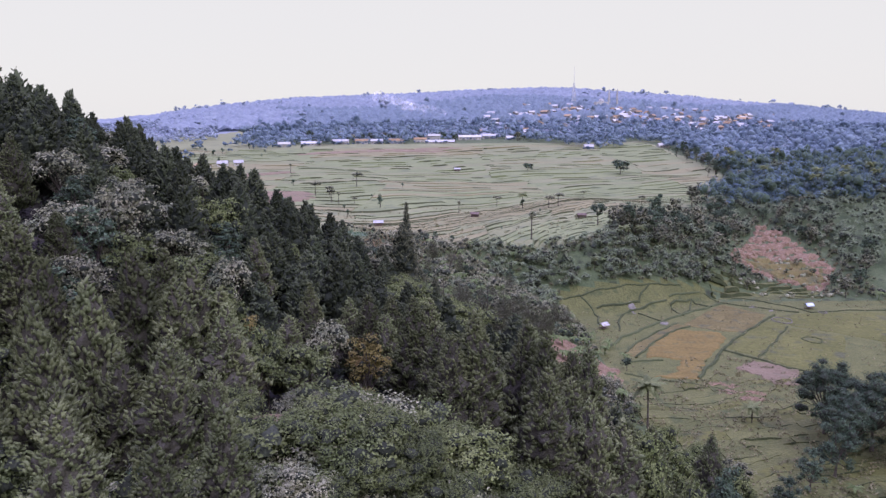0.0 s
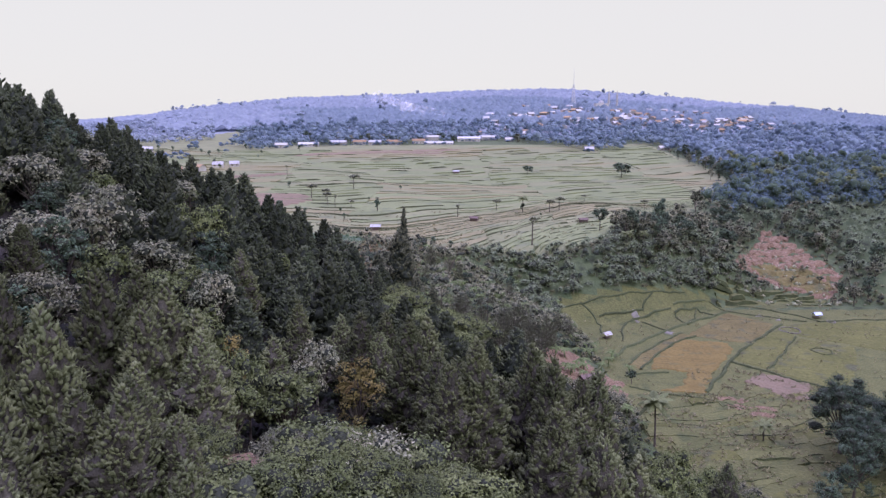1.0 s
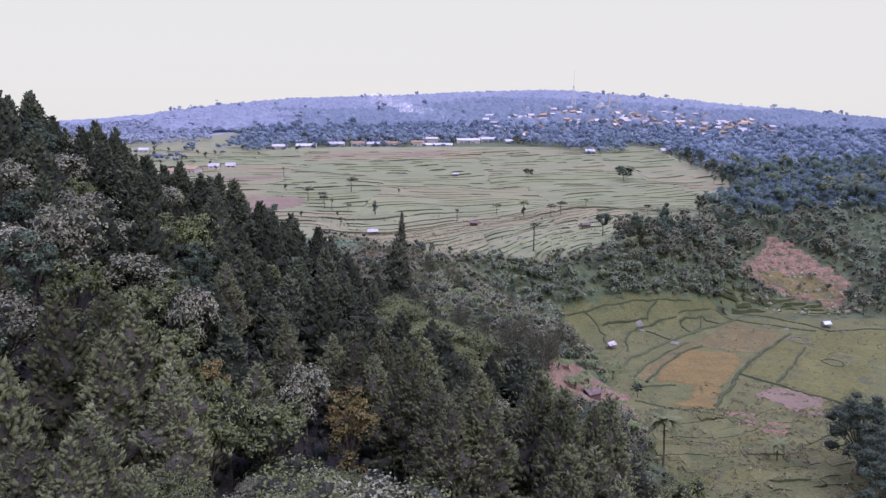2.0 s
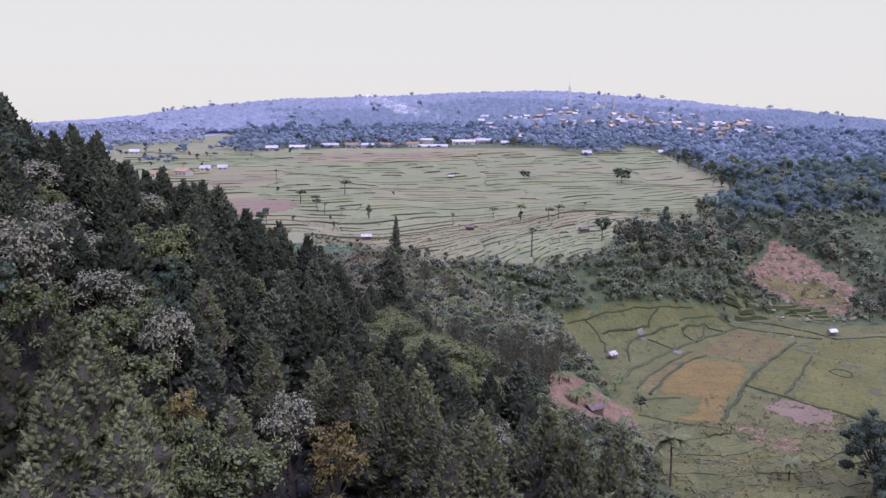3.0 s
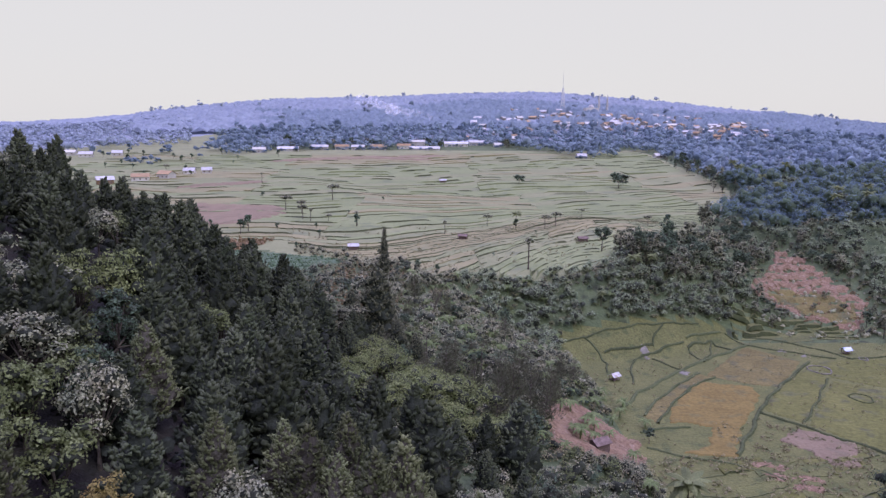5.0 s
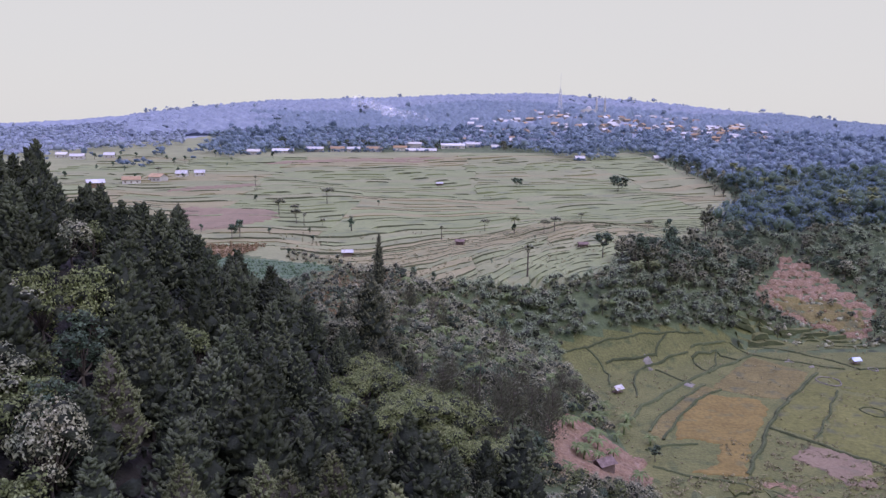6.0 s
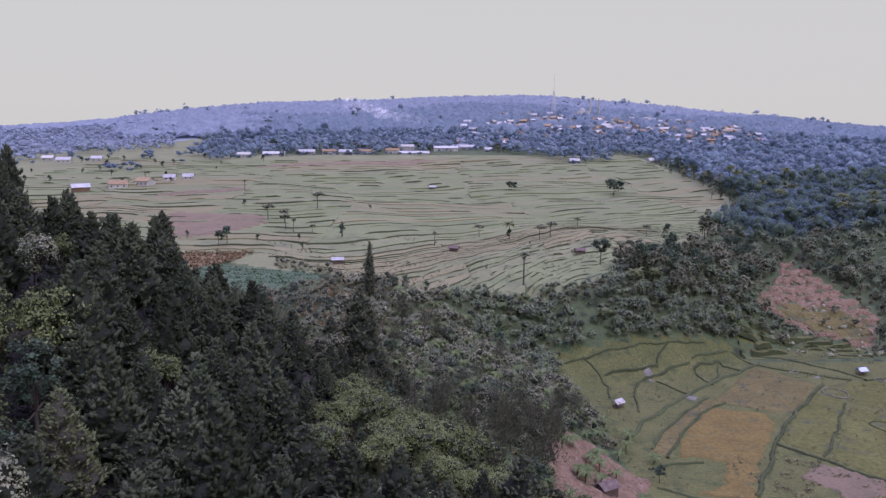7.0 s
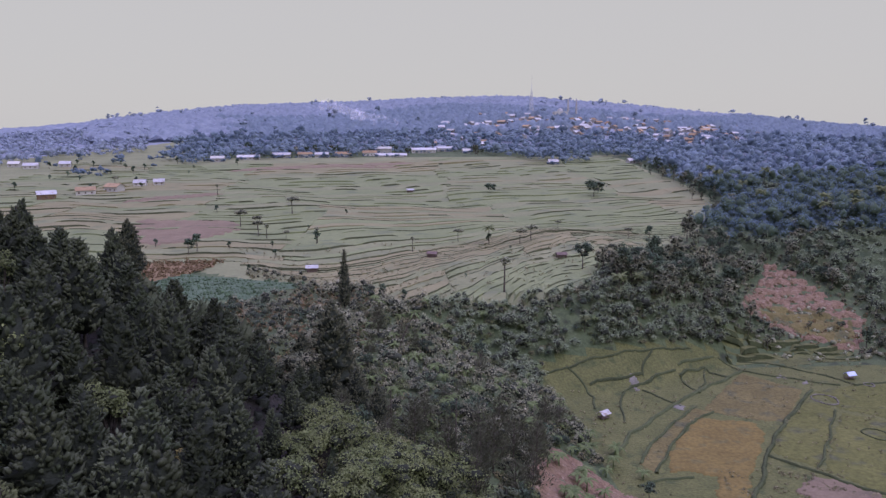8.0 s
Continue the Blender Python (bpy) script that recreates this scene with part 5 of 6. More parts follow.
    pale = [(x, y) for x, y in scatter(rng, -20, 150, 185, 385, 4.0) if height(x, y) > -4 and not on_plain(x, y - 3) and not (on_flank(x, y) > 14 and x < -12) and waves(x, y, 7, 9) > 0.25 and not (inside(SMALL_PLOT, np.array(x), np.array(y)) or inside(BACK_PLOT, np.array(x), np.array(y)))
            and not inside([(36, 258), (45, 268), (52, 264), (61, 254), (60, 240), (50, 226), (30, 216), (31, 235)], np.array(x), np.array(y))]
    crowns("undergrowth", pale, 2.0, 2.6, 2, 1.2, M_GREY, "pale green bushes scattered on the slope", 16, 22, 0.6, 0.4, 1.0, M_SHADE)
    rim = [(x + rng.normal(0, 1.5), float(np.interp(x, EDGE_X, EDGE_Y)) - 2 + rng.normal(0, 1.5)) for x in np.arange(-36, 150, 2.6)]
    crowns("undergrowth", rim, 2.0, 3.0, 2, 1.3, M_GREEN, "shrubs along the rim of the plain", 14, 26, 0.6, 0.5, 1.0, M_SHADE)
    rows = [(u * 0.95 - w * 0.31, u * 0.31 + w * 0.95) for u in np.arange(-40, 140, 1.3) for w in np.arange(300, 460, 2.2)]
    rows = [(x, y) for x, y in rows if inside([(-105, 376), (-88, 395), (-35, 377), (-56, 356), (-80, 358)], np.array(x), np.array(y))]
    crowns("vegetables", rows, 0.8, 0.7, 1, 0.75, M_CABBAGELEAF, "blue-green cabbages in rows", 46, 6, 0.6, 0.8)
    tufts = [(x, y) for x, y in scatter(rng, -75, 150, 340, 460, 3.4) if on_plain(x, y - 1) and waves(x, y, 6, 8) + 0.7 * rng.random() > 0.62]
    tufts += [(x, y) for x, y in scatter(rng, -60, 4, 340, 402, 2.8) if not inside(plots[2], np.array(x), np.array(y)) and rng.random() < 0.5]
    crowns("weeds", tufts, 0.9, 0.6, 1, 0.7, M_ROUGHLEAF, "tufts of grass along the terrace edges", 48, 8, 0.6, 0.4)
    pink = [(x, y) for x, y in zip(rng.uniform(86, 126, 700), rng.uniform(229, 266, 700)) if waves(x, y, 4, 3) > 0.1]
    crowns("weeds", pink, 0.7, 0.3, 1, 0.5, M_ROUGHLEAF, "scattered weeds on the ploughed plots", 49, 7, 0.5, 0.4)
    meadow = [(x, y) for x, y in scatter(rng, 60, 215, 236, 358, 3.0) if height(x, y) < -4 and waves(x, y, 7, 3) + 0.5 * rng.normal() > 0.45
              and not inside([(72, 241), (88, 241), (118, 297), (98, 303), (70, 265)], np.array(x), np.array(y))]
    crowns("weeds", meadow, 0.9, 0.4, 1, 0.7, M_ROUGHLEAF, "low grass and weeds scattered over the valley fields", 52, 9, 0.45, 0.3)
    fallow = [(x, y) for x, y in scatter(rng, 58, 175, 150, 243, 2.1) if waves(x, y, 8, 4) > -0.3 and height(x, y) < -4 and rng.random() < 0.75]
    crowns("weeds", fallow, 1.2, 0.7, 1, 0.8, M_ROUGHLEAF, "tufts of grass on the fallow terraces", 15, 10, 0.6, 0.3)
    bare = [(x, y) for x, y in zip(rng.uniform(148, 206, 260), rng.uniform(356, 420, 260)) if rng.random() < 0.55 * float(ramp(408, 368, y)) + 0.06 + 0.25 * (waves(x, y, 5, 2) > 0.4)]
    crowns("weeds", bare, 1.6, 1.3, 1, 1.0, M_GREEN, "weeds growing back on the cleared slope", 13, 9, 0.6)
    dry = [(x, y) for x, y in zip(rng.uniform(146, 208, 700), rng.uniform(355, 438, 700)) if y > 370 and inside(plots[0], np.array(x), np.array(y)) and waves(x, y, 3.3, 5) > -0.25]
    crowns("weeds", dry, 0.9, 0.6, 1, 0.75, M_DRYLEAF, "dry cut stalks lying on the cleared slope", 47, 8, 0.8, 0.4)
    # growth under the pines, its colour darkened for the shade there
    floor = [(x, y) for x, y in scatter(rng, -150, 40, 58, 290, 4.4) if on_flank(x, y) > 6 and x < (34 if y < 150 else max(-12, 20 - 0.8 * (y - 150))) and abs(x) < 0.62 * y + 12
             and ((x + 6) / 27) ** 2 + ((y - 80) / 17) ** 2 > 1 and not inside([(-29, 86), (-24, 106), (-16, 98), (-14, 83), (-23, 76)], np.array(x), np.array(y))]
    crowns("undergrowth", floor, 2.0, 3.0, 1, 1.8, M_UNDER, "undergrowth beneath the pines, shade painted into its colour", 12, 12, 0.8, 0.5)


put_shrubs()


def put_mid_trees():
    rng = np.random.default_rng(41)
    # the clump between the upper plain and the cleared slope
    for x, y in scatter(rng, 86, 156, 366, 404, 8.8):
        if y > 360 + 0.25 * (x - 90):
            FAR_BROADS[int(rng.integers(0, 4))].put(spot(x, y, rng.uniform(0, 6), rng.uniform(0.6, 1.0), -0.3, rng.uniform(0.9, 1.5)))
    for x, y in scatter(rng, 150, 225, 400, 455, 8):
        if not on_plain(x, y - 4) and not inside([(183, 436), (193, 429), (199, 400), (206, 386), (189, 358), (172, 373), (146, 388), (166, 410)], np.array(x), np.array(y)):
            FAR_BROADS[int(rng.integers(0, 4))].put(spot(x, y, rng.uniform(0, 6), rng.uniform(0.35, 0.8), -0.3))
    for y in np.arange(455, 800, 7.0):
        x = right_edge(float(y)) + rng.normal(-2, 5)
        FAR_BROADS[int(rng.integers(0, 4))].put(spot(x, y, rng.uniform(0, 6), rng.uniform(0.35, 0.95), -0.3, rng.uniform(0.9, 1.4)))
    # dark trees on the valley floor and round the cleared slope
    for x, y, k, s in ((131, 198, 0, 1.3), (96, 172, 2, 1.1), (66, 160, 0, 0.8), (50, 140, 1, 1.0),
                       (74, 150, 2, 0.8), (86, 164, 2, 0.8)):
        BROADS[k].put(spot(x, y, rng.uniform(0, 6), s, -0.3))
    for x, y, s in ((113, 186, 1.0), (127, 190, 1.2), (103, 181, 0.85), (119, 176, 0.9), (138, 196, 1.1)):
        BIG.put(spot(x, y, rng.uniform(0, 6), s, -0.3))
    for x, y, s in ((57, 156, 1.0), (44, 146, 1.1), (63, 149, 0.9), (38, 138, 1.0)):
        WARM.put(spot(x, y, rng.uniform(0, 6), s, -0.3, 1.25))
    for x, y, k, s in ((196, 356, 0, 0.8), (206, 362, 1, 0.9), (214, 372, 0, 1.0), (222, 385, 1, 1.1), (200, 372, 2, 0.6), (64, 251, 3, 0.45), (30, 262, 0, 0.7), (24, 246, 2, 0.8), (14, 250, 3, 0.6),
                       (230, 365, 0, 0.9), (240, 380, 1, 1.0), (177, 380, 2, 0.42), (186, 388, 2, 0.45), (190, 378, 3, 0.4), (194, 366, 1, 0.6), (187, 358, 2, 0.5), (160, 372, 2, 0.55), (152, 366, 2, 0.6), (146, 371, 2, 0.6), (36, 276, 2, 0.6), (10, 300, 3, 0.5)):
        FAR_BROADS[k].put(spot(x, y, rng.uniform(0, 6), s, -0.3))
    # thin trees rising out of the growth on the bank
    for x, y in scatter(rng, -6, 62, 214, 318, 11.5):
        if rng.random() < 0.55 and float(height(x, y)) > -3 and not on_plain(x, y - 6) and not inside([(34, 258), (45, 270), (55, 266), (64, 254), (62, 238), (50, 224), (28, 214), (29, 235)], np.array(x), np.array(y)):
            if rng.random() < 0.5:
                THIN_PINES[int(rng.integers(0, 2))].put(spot(x, y, rng.uniform(0, 6), rng.uniform(0.5, 0.85), -0.2, rng.uniform(0.9, 1.2)))
            else:
                FAR_BROADS[int(rng.integers(0, 4))].put(spot(x, y, rng.uniform(0, 6), rng.uniform(0.3, 0.6), -0.3, rng.uniform(0.9, 1.4)))
    # trees that stand among the sheds behind the plain
    for x, y in scatter(rng, -200, 120, 985, 1060, 15):
        if rng.random() < 0.6 and not any(abs(x - a) < 0.5 * w + 4 and y < b + 7 for a, b, w in SHED_SPOTS):
            FAR_BROADS[int(rng.integers(0, 4))].put(spot(x, y, rng.uniform(0, 6), rng.uniform(0.5, 1.0), -0.3))


put_mid_trees()


# ---- houses and huts ----
def gable(w, d, wall, rise, over, thick):
    """A pitched roof with thickness: verts and faces; ridge along x."""
    x, y = w / 2 + over, d / 2 + over
    low = wall - rise * over / (d / 2)
    sec = [(-y, low), (0, wall + rise), (y, low), (y, low - thick), (0, wall + rise - thick), (-y, low - thick)]
    v = [(sx, a, b) for sx in (-x, x) for a, b in sec]
    return v, [(0, 1, 7, 6), (1, 2, 8, 7), (2, 3, 9, 8), (3, 4, 10, 9), (4, 5, 11, 10), (5, 0, 6, 11), (0, 5, 4, 1), (1, 4, 3, 2), (6, 7, 10, 11), (7, 8, 9, 10)]


def walls(w, d, h, rise):
    """Four walls with gable ends."""
    v = [(-w / 2, -d / 2, -1.5), (w / 2, -d / 2, -1.5), (w / 2, d / 2, -1.5), (-w / 2, d / 2, -1.5), (-w / 2, -d / 2, h), (w / 2, -d / 2, h), (w / 2, d / 2, h),
         (-w / 2, d / 2, h), (-w / 2, 0, h + rise * 0.96), (w / 2, 0, h + rise * 0.96)]
    return v, [(0, 1, 5, 4), (2, 3, 7, 6), (1, 2, 6, 9, 5), (3, 0, 4, 8, 7), (3, 2, 1, 0)]


def house(name, x, y, turn, w, d, h, rise, roof, wall, label, group=""):
    ob = new(name)
    ob.matrix_basis = spot(x, y, turn)
    part("wall", mesh("wall", *walls(w, d, h, rise), [wall]), ob)
    part("roof", mesh("roof", *gable(w, d, h, rise, 0.6, 0.15), [roof]), ob)
    for k in range(max(1, int(w / 4))):
        wx = -w / 2 + w * (k + 0.5) / max(1, int(w / 4))
        pane = box(wx - 0.6, wx + 0.6, -d / 2 - 0.06, -d / 2 + 0.02, 0.9, min(h - 0.3, 2.1))
        part("window", mesh("window", *pane, [M_TIMBER]), ob)
    return tagged(ob, label, "house", group)


def put_village():
    rng = np.random.default_rng(15)
    looks = ((M_TILE, "village house with an orange clay tile roof"), (M_ZINC, "village house with a pale zinc roof"), (M_WALL, "white-painted village house with a light roof"))
    for x, y, turn, k in HOUSES:
        house("house", x, y, turn, rng.uniform(8, 14), rng.uniform(7, 10), rng.uniform(2.8, 4.6), rng.uniform(1.8, 3.2), looks[k][0], M_PLASTER, looks[k][1], "village houses")
    # long sheds and houses along the far edge of the plain
    sheds = ((0.0, 12, 4, M_ZINC, "long white shed with a zinc roof"), (0.05, 10, 4, M_ZINC, "long pale shed with a zinc roof"), (0.0, 8, 2.2, M_ZINC, "low white shed beside the fields"),
             (0.1, 10, 4, M_TILE, "house with an orange tiled roof"), (-0.1, 10, 7, M_WALL, "tall pale house among trees"), (0.1, 9, 4, M_TILE, "house with an orange tiled roof"), (-0.1, 9, 4, M_ZINC, "house with a pale zinc roof"),
             (0.1, 9, 4, M_TILE, "house with a brown tiled roof"), (0.0, 9, 4, M_ZINC, "white shed with a zinc roof"), (0.05, 8, 3.2, M_ZINC, "long white shed among trees"), (0.0, 8, 4, M_WALL, "white house among trees"),
             (0.2, 7, 3, M_WALL, "small white house at the field edge"), (0.1, 7, 3, M_ZINC, "small pale house at the field edge"))
    for (x, y, w), (turn, d, h, roof, label) in zip(SHED_SPOTS, sheds):
        house("house", x, y, turn, w, d, h, 2.2, roof, M_WALL, label, "houses at the plain's edge")
    # farm houses on the plain
    for x, y, turn, w, d, h, roof, label in (
            (245, 842, 0.2, 12, 7, 3, M_WALL, "white house at the wood's edge"),
            (-229, 652, 0.3, 13, 9, 3.5, M_TILE, "farmhouse with an orange tiled roof"), (-214, 668, -0.4, 12, 9, 4, M_TILE, "house with an orange tiled roof"),
            (-247, 628, 0.5, 12, 8, 4, M_ZINC, "red-walled shed with a white roof"), (-205, 700, 0.0, 9, 6, 3, M_ZINC, "pale house with a zinc roof"),
            (-192, 706, 0.3, 8, 6, 3, M_ZINC, "pale house with a zinc roof"), (-356, 842, 0.2, 13, 8, 3.5, M_ZINC, "white shed with a zinc roof"), (-380, 860, 0.0, 11, 8, 3.5, M_WALL, "white house beyond the plain"),
            (-330, 858, 0.2, 10, 7, 3.5, M_ZINC, "pale house beyond the plain")):
        house("house", x, y, turn, w, d, h, 2.2, roof, M_REDSOIL if "red-walled" in label else M_WALL, label, "houses at the plain's edge")


put_village()


def field_hut(x, y, turn, w, d, h, roof, label, walled=False):
    """A small field shelter: posts, a raised platform and a pitched roof."""
    ob = new("field_hut")
    ob.matrix_basis = spot(x, y, turn)
    for sx in (-1, 1):
        for sy in (-1, 1):
            px, py = sx * w * 0.44, sy * d * 0.44
            part("post", mesh("post", *tube([(px, py, -0.5), (px + 0.03, py, h * 0.5), (px, py, h)], [0.09, 0.08, 0.07], 6), [M_TIMBER]), ob)
    part("platform", mesh("platform", *box(-w * 0.46, w * 0.46, -d * 0.46, d * 0.46, h * 0.25, h * 0.25 + 0.12), [M_TIMBER]), ob)
    part("roof", mesh("roof", *gable(w, d, h, h * 0.42, 0.35, 0.09), [roof]), ob)
    if walled:
        part("wall", mesh("wall", *walls(w * 0.86, d * 0.86, h * 0.98, h * 0.36), [M_TIMBER]), ob)
    return tagged(ob, label, "hut", "huts in the fields")


field_hut(67, 304, 0.6, 3.2, 2.6, 2.0, M_ZINC, "small field shelter with a white sheet roof")
field_hut(168, 335, 0.2, 3.0, 2.4, 2.0, M_TARP, "small field shelter under a pale blue tarpaulin")
field_hut(45, 232, 0.5, 4.6, 3.6, 2.3, M_TIMBER, "old wooden hut on a red soil bank", True)
field_hut(-35, 399, 0.1, 4.8, 3.4, 2.2, M_ZINC, "field hut with a shiny white roof", True)
field_hut(78, 420, 0.15, 4.6, 3.4, 2.0, M_TIMBER, "grey weathered field hut on a terrace", True)
field_hut(18, 425, -0.3, 4.4, 3.2, 2.0, M_TIMBER, "grey weathered field hut on a terrace", True)
field_hut(12, 648, 0.1, 5.0, 3.6, 2.2, M_ZINC, "small white field hut far out on the plain", True)


# ---- mosque and radio mast on the hill ----
def ring(profile, sides):
    """A turned form about z from (radius, height) pairs."""
    v = [(r * math.cos(2 * math.pi * k / sides), r * math.sin(2 * math.pi * k / sides), z) for r, z in profile for k in range(sides)]
    f = [(j * sides + k, j * sides + (k + 1) % sides, (j + 1) * sides + (k + 1) % sides, (j + 1) * sides + k) for j in range(len(profile) - 1) for k in range(sides)]
    return v, f


def put_mosque():
    ob = new("mosque")
    ob.matrix_basis = spot(305, 1470, 0.1, 1.0, 4)
    part("hall", mesh("hall", *box(-12, 12, -9, 9, -8, 9), [M_WALL]), ob)
    dome = [(5.5 * math.cos(a), 9 + 6.0 * math.sin(a)) for a in np.linspace(0, 1.5, 8)] + [(0.15, 17)]
    part("dome", mesh("dome", *ring(dome, 18), [M_ZINC], smooth=True), ob, "pale round dome")
    for sx in (15, 31):
        prof = [(2.2, -8), (2.0, 12), (2.9, 12.3), (2.9, 13.4), (1.8, 13.5), (1.6, 24), (2.3, 24.3), (2.3, 25.2), (1.3, 25.3), (1.2, 29), (0.1, 34)]
        part("minaret", mesh("minaret", *[(np.array(v) + np.array([sx, 0, 0]), f) for v, f in (ring(prof, 12),)][0], [M_WALL]), ob)
    tagged(ob, "pale mosque with a dome and twin minarets", "mosque")


def put_mast():
    ob = new("radio_mast")
    ob.matrix_basis = spot(262, 1530, 0.2)
    tall = 46
    legs = [[(sx * (4 - 3 * t), sy * (4 - 3 * t), tall * t - 2 * (1 - t)) for t in (0, 0.5, 1)] for sx in (-1, 1) for sy in (-1, 1)]
    for line in legs:
        part("leg", mesh("leg", *tube(line, [0.45, 0.4, 0.3], 5), [M_STEEL]), ob)
    for k in range(8):
        z0, z1 = k / 8, (k + 1) / 8
        ring4 = ((-1, -1), (1, -1), (1, 1), (-1, 1))
        bars = []
        for i in range(4):
            a, b = ring4[i], ring4[(i + 1) % 4]
            r0, r1 = 4 - 3 * z0, 4 - 3 * z1
            bars.append(tube([(a[0] * r0, a[1] * r0, tall * z0), (b[0] * r1, b[1] * r1, tall * z1)], [0.22, 0.22], 4))
            bars.append(tube([(a[0] * r1, a[1] * r1, tall * z1), (b[0] * r1, b[1] * r1, tall * z1)], [0.2, 0.2], 4))
        part("brace", mesh("brace", *joined(bars), [M_STEEL]), ob)
    part("pole", mesh("pole", *tube([(0, 0, tall - 1), (0, 0, tall + 32)], [0.4, 0.15], 6), [M_STEEL]), ob)
    tagged(ob, "tall grey steel lattice radio mast", "mast")


put_mosque()
put_mast()


# ---- palms and banana plants ----
def strap(rng, root, heading, long, wide, rise, droop, cuts=7):
    """A long arching leaf with two drooping halves. Verts and faces."""
    v, f = [], []
    h = Vector((math.cos(heading), math.sin(heading), 0))
    side = Vector((-h.y, h.x, 0))
    for i in range(cuts + 1):
        t = i / cuts
        c = Vector(root) + h * (long * (t - 0.12 * t * t)) + Vector((0, 0, long * (rise * t - droop * t * t)))
        w = wide * (math.sin(math.pi * (0.12 + 0.86 * t)) ** 0.7) * (0.85 + 0.3 * rng.random())
        v += [c - side * w - Vector((0, 0, w * 0.45)), c, c + side * w - Vector((0, 0, w * 0.45))]
        if i:
            o = 3 * (i - 1)
            f += [(o, o + 1, o + 4, o + 3), (o + 1, o + 2, o + 5, o + 4)]
    return v, f


def palm(seed, tall, fronds=17, long=3.6):
    rng = np.random.default_rng(seed)
    ob = new("coconut_palm")
    bend = rng.uniform(-0.8, 0.8, 2)
    line = [(bend[0] * t * t, bend[1] * t * t, tall * t) for t in np.linspace(0, 1, 7)]
    part("trunk", mesh("trunk", *tube(line, np.linspace(0.22, 0.13, 7), 8), [M_BARK], smooth=True), ob)
    for k in range(fronds):
        lift = 0.75 - 0.95 * k / fronds
        part("frond", mesh("frond", *strap(rng, line[-1], k * 2.4, long * rng.uniform(0.85, 1.1), 0.72, lift + 0.15, 0.55, 7), [M_FROND]), ob)
    return tagged(ob, "tall coconut palm with arching green fronds", "palm", "coconut palms")


def banana(seed, tall, count=9):
    rng = np.random.default_rng(seed)
    ob = new("banana_plant")
    part("stem", mesh("stem", *tube([(0, 0, -0.2), (0.05, 0, tall * 0.5), (0, 0, tall)], [0.18, 0.15, 0.09], 7), [M_BANANA], smooth=True), ob)
    for k in range(count):
        part("leaf", mesh("leaf", *strap(rng, (0, 0, tall), k * 2.4 + rng.uniform(-0.3, 0.3), rng.uniform(1.9, 2.7), 0.36, rng.uniform(0.5, 1.1), 0.95, 6), [M_BANANA]), ob)
    return tagged(ob, "banana plant with broad pale green leaves", "banana plant", "banana plants")


def put_palms():
    rng = np.random.default_rng(23)
    kinds = [Kind(palm(1, 13), 93, 372), Kind(palm(2, 9, 19, 4.2), 88, 361), Kind(palm(3, 5.5), 89, 205)]
    for x, y, k, s in ((58, 202, 1, 1.45), (71, 346, 1, 0.65), (48, 452, 1, 1.0), (97, 366, 1, 0.8), (128, 362, 1, 0.8), (232, 470, 0, 1.2), (243, 486, 0, 1.3), (252, 470, 0, 1.25), (262, 492, 0, 1.3),
                       (275, 478, 0, 1.25), (284, 500, 0, 1.3), (296, 486, 0, 1.3), (306, 512, 0, 1.35), (222, 520, 0, 1.2), (230, 560, 0, 1.2), (318, 494, 0, 1.3), (330, 520, 0, 1.35),
                       (232, 610, 0, 1.3), (240, 640, 0, 1.3), (263, 600, 0, 1.4)):
        kinds[k].put(spot(x, y, rng.uniform(0, 6.28), s, -0.2))
    plants = [Kind(banana(5, 2.6), -1, 222), Kind(banana(6, 2.0, 8), 10, 270)]
    for x, y in ((41, 236), (48, 253), (45, 249), (42, 256), (60, 269), (56, 262), (38, 264), (30, 276), (12, 284), (20, 291), (0, 262), (-6, 271), (63, 277), (58, 286), (44, 270), (104, 366),
                 (76, 349), (51, 246), (37, 272), (24, 281), (15, 262), (6, 291), (34, 287), (27, 300), (40, 296), (66, 262), (55, 275), (47, 281), (8, 247), (120, 356), (133, 366), (-14, 262),
                 (40, 350), (58, 352), (30, 330), (45, 322), (20, 318), (115, 175), (96, 163), (104, 160), (210, 352), (216, 356), (53, 293), (18, 238), (33, 250)):
        plants[int(rng.integers(0, 2))].put(spot(x, y, rng.uniform(0, 6.28), rng.uniform(0.95, 1.4), -0.1))
    for x, y in scatter(rng, -8, 66, 212, 345, 9.5):
        if rng.random() < 0.6 and float(height(x, y)) > -4 and not inside(BACK_PLOT, np.array(x), np.array(y)):
            plants[int(rng.integers(0, 2))].put(spot(x, y, rng.uniform(0, 6.28), rng.uniform(0.95, 1.4), -0.1))


put_palms()


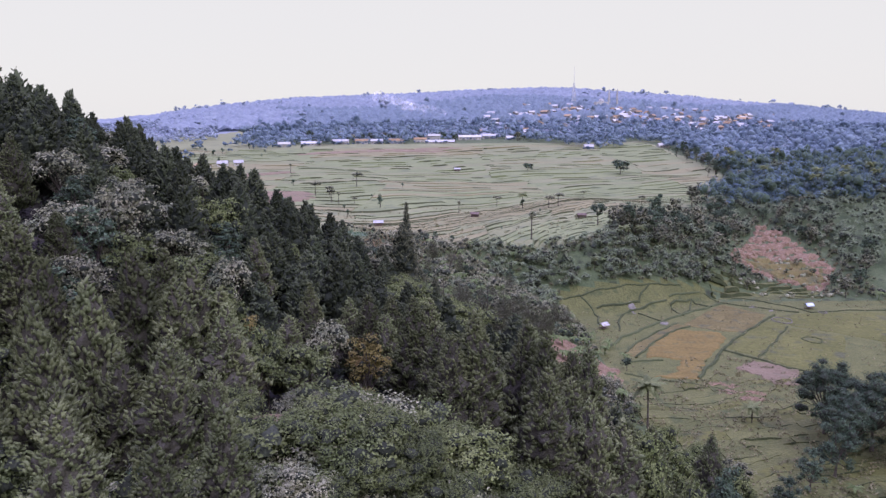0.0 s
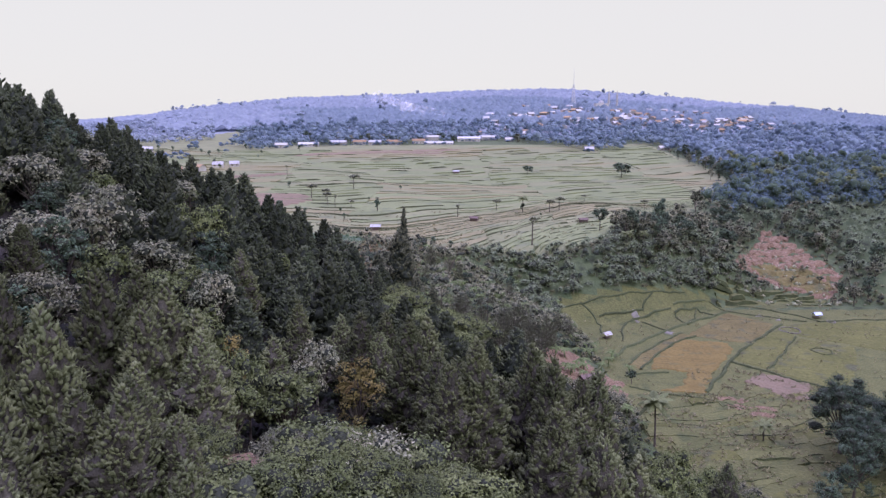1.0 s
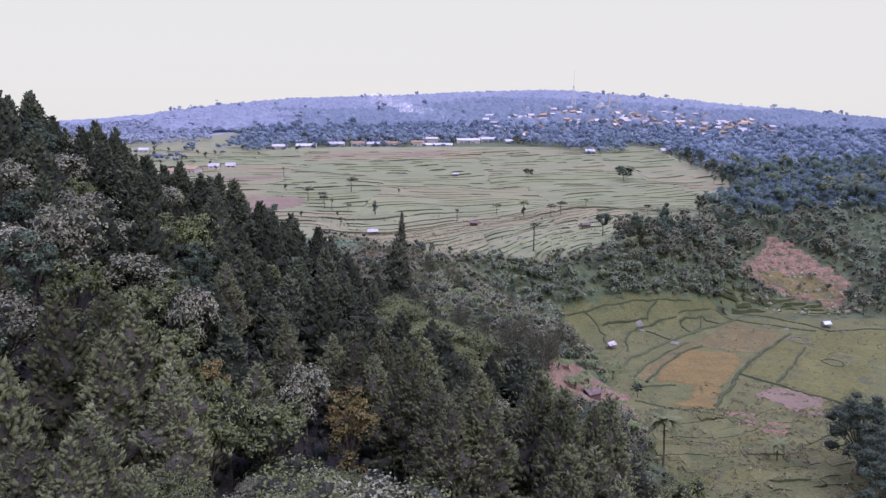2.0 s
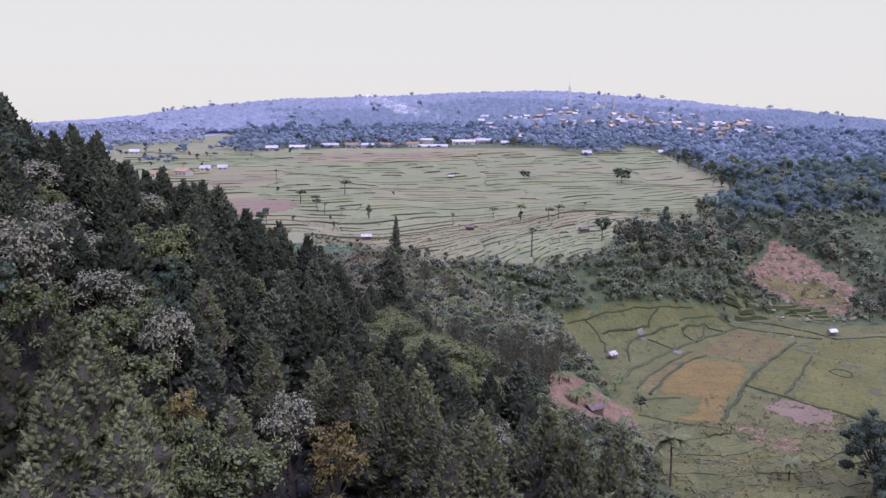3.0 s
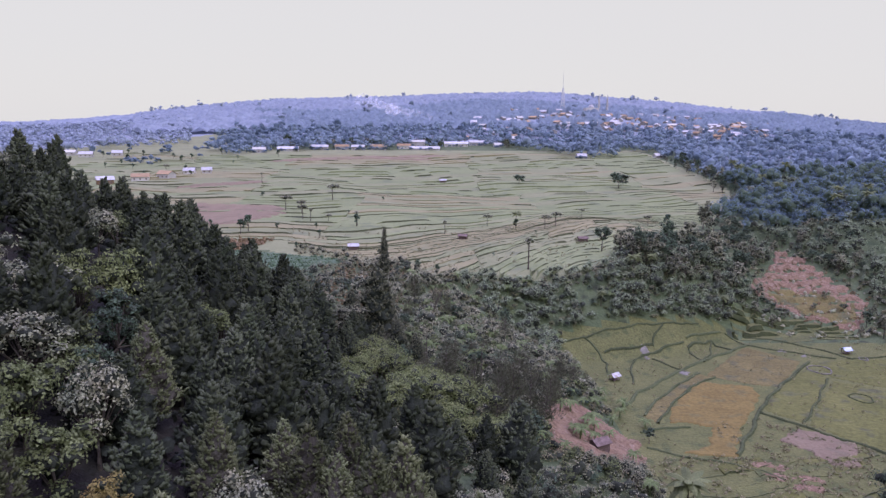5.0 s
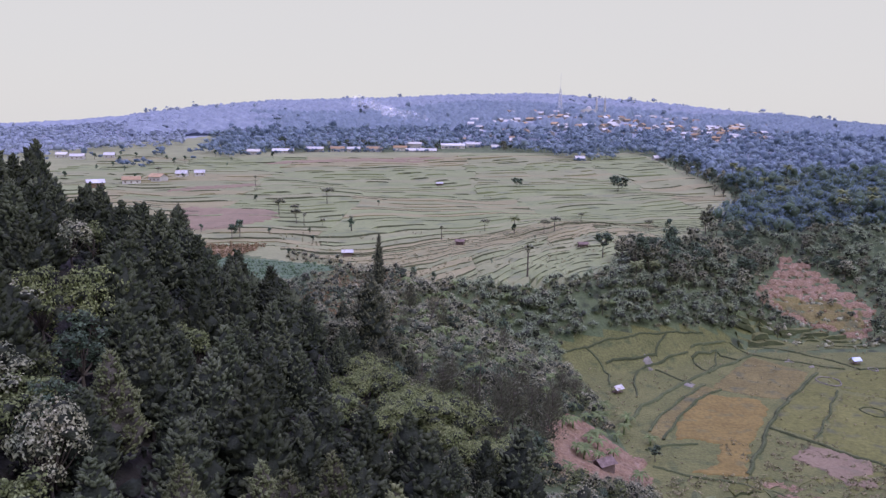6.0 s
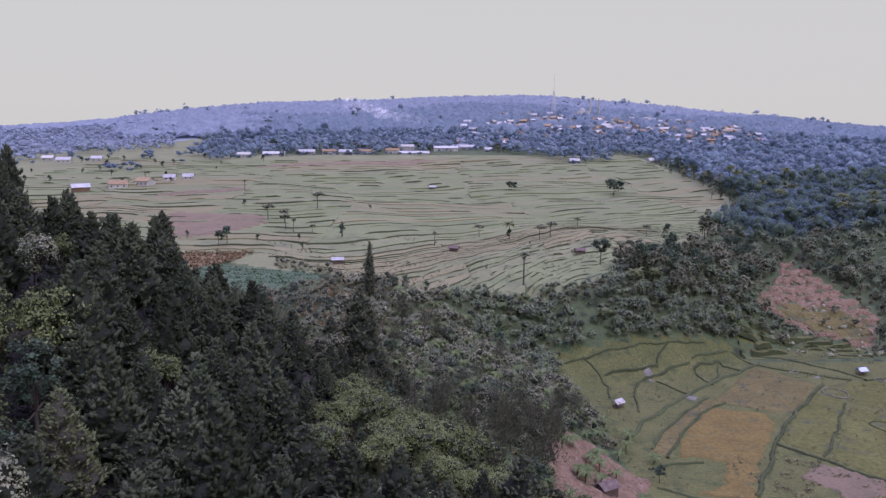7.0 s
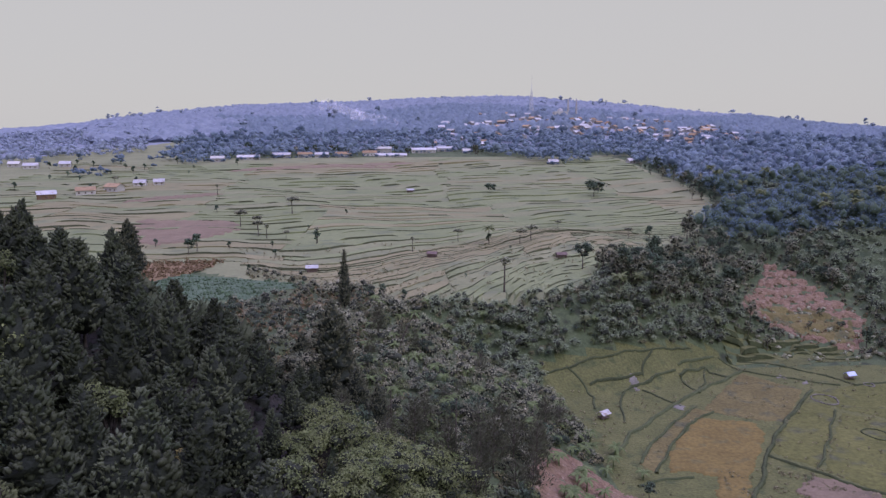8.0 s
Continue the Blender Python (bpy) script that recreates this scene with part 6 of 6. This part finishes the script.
# ---- single trees on the plain ----
def put_lone_trees():
    rng = np.random.default_rng(29)
    round_tree = Kind(broad_tree(61, 14, 7.0, M_DARK, "round dark tree alone on the plain", 24, 30, 1.0, 0.2, 0.0, "lone_tree", "lone trees on the plain"), 146, 620)
    umbrella = Kind(broad_tree(62, 13, 4.6, M_GREEN, "flat-topped thin-leaved tree on the plain", 11, 30, 0.8, 0.62, 0.55, "lone_tree", "lone trees on the plain"), -64, 553)
    slim = Kind(broad_tree(63, 16, 2.2, M_GREEN, "slender tree with a small high crown", 12, 24, 0.8, 0.62, 0.0, "lone_tree", "lone trees on the plain"), 43, 362)
    small = Kind(broad_tree(64, 8, 1.9, M_DARK, "small dark upright tree on a terrace", 12, 22, 0.8, 0.15, 0.0, "lone_tree", "lone trees on the plain"), 134, 462)
    round_tree.put(spot(72, 641, 1.0, 0.62))
    for x, y, s in ((-87, 508, 0.9), (-76, 500, 0.7), (-72, 480, 0.75), (33, 460, 0.6), (64, 453, 0.7), (71, 461, 0.75), (123, 462, 0.55), (92, 492, 0.45), (-56, 470, 0.45), (-225, 700, 0.7)):
        umbrella.put(spot(x, y, rng.uniform(0, 6), s, -0.1))
    for x, y, s in ((9, 436, 0.55), (-39, 461, 0.6), (-66, 470, 0.6), (102, 392, 0.6), (-130, 640, 0.6)):
        slim.put(spot(x, y, rng.uniform(0, 6), s, -0.1))
    for x, y, s in ((-94, 440, 1.3), (-97, 436, 1.1), (-39, 458, 1.0), (-80, 446, 0.6), (-60, 450, 0.5), (-55, 427, 0.6), (-4, 358, 0.7), (4, 352, 0.6), (-112, 560, 0.7), (-30, 548, 0.5), (-22, 385, 0.5),
                    (30, 385, 0.3), (57, 440, 0.3), (88, 432, 0.3), (-160, 860, 1.0), (-62, 400, 0.5), (-118, 455, 0.6), (-48, 500, 0.35), (48, 452, 0.8), (-240, 820, 0.9)):
        small.put(spot(x, y, rng.uniform(0, 6), s, -0.1))
    for x, y in scatter(rng, -330, -190, 690, 900, 42):
        small.put(spot(x, y, rng.uniform(0, 6), rng.uniform(0.5, 1.1), -0.1))


put_lone_trees()


def bare_tree(x, y, tall, lean, heading, label):
    """A dead trunk with a few broken branches."""
    ob = new("bare_tree")
    ob.matrix_basis = spot(x, y, heading)
    pieces = [tube([(0, 0, -0.4), (lean * 0.45, 0.1, tall * 0.5), (lean, 0, tall)], [0.24, 0.17, 0.07], 7)]
    for k, t in enumerate((0.45, 0.6, 0.72, 0.8, 0.9)):
        w = k * 2.2
        pieces.append(tube([(lean * t, 0, tall * t), (lean * t + math.cos(w) * 1.4, math.sin(w) * 1.4, tall * t + 0.7)], [0.07, 0.03], 5))
    part("trunk", mesh("trunk", *joined(pieces), [M_BARK], smooth=True), ob)
    tagged(ob, label, "tree", "dead trees")


bare_tree(1, 297, 13, 6.0, 0.2, "dead leaning trunk with broken branches")
bare_tree(14, 234, 14, 0.4, 1.2, "dead standing trunk with broken branches")
bare_tree(0, 240, 12, 0.3, 2.0, "dead standing trunk with broken branches")


# ---- smoke over the village wood ----
def smoke_material():
    """Thin white smoke: pale, mostly clear, with ragged gaps."""
    m = bpy.data.materials.new("thin_smoke")
    m.use_nodes = True
    n, l = m.node_tree.nodes, m.node_tree.links
    n.clear()
    geo, wisp, soft = n.new("ShaderNodeNewGeometry"), n.new("ShaderNodeTexNoise"), n.new("ShaderNodeMapRange")
    wisp.inputs["Scale"].default_value, wisp.inputs["Detail"].default_value = 0.11, 4
    soft.inputs["From Min"].default_value, soft.inputs["From Max"].default_value, soft.inputs["To Max"].default_value = 0.42, 0.75, 0.4
    white, clear_air, mix, out = n.new("ShaderNodeBsdfTranslucent"), n.new("ShaderNodeBsdfTransparent"), n.new("ShaderNodeMixShader"), n.new("ShaderNodeOutputMaterial")
    white.inputs["Color"].default_value = (0.9, 0.9, 0.92, 1)
    l.new(geo.outputs["Position"], wisp.inputs["Vector"])
    l.new(wisp.outputs["Fac"], soft.inputs["Value"])
    l.new(soft.outputs[0], mix.inputs[0])
    l.new(clear_air.outputs[0], mix.inputs[1])
    l.new(white.outputs[0], mix.inputs[2])
    l.new(mix.outputs[0], out.inputs["Surface"])
    return m


def smoke(x, y, long, rise, seed, mat):
    """A drift of smoke: puffs that widen as they drift away from the fire."""
    rng = np.random.default_rng(seed)
    t = np.linspace(0, 1, 11)
    at = np.stack([x - long * t + 4 * rng.normal(0, 1, 11) * t, y + 10 * rng.normal(0, 1, 11) * t, float(height(x, y)) + 11 + rise * t ** 0.7 + 2 * rng.normal(0, 1, 11) * t], axis=1)
    v, loops = blobs(rng, at, np.tile([-0.6, 0.0, 0.8], (11, 1)), 4 + 9 * t, 5 + 6 * t, 9, 0.15)
    ob = tagged(new("smoke", fast_mesh("smoke", v, loops, 3, [mat])), "thin white smoke drifting over the wooded hillside", "smoke", kind="stuff")
    ob.visible_shadow = False


M_SMOKE = smoke_material()
smoke(5, 1330, 70, 14, 71, M_SMOKE)
smoke(-32, 1345, 80, 26, 72, M_SMOKE)
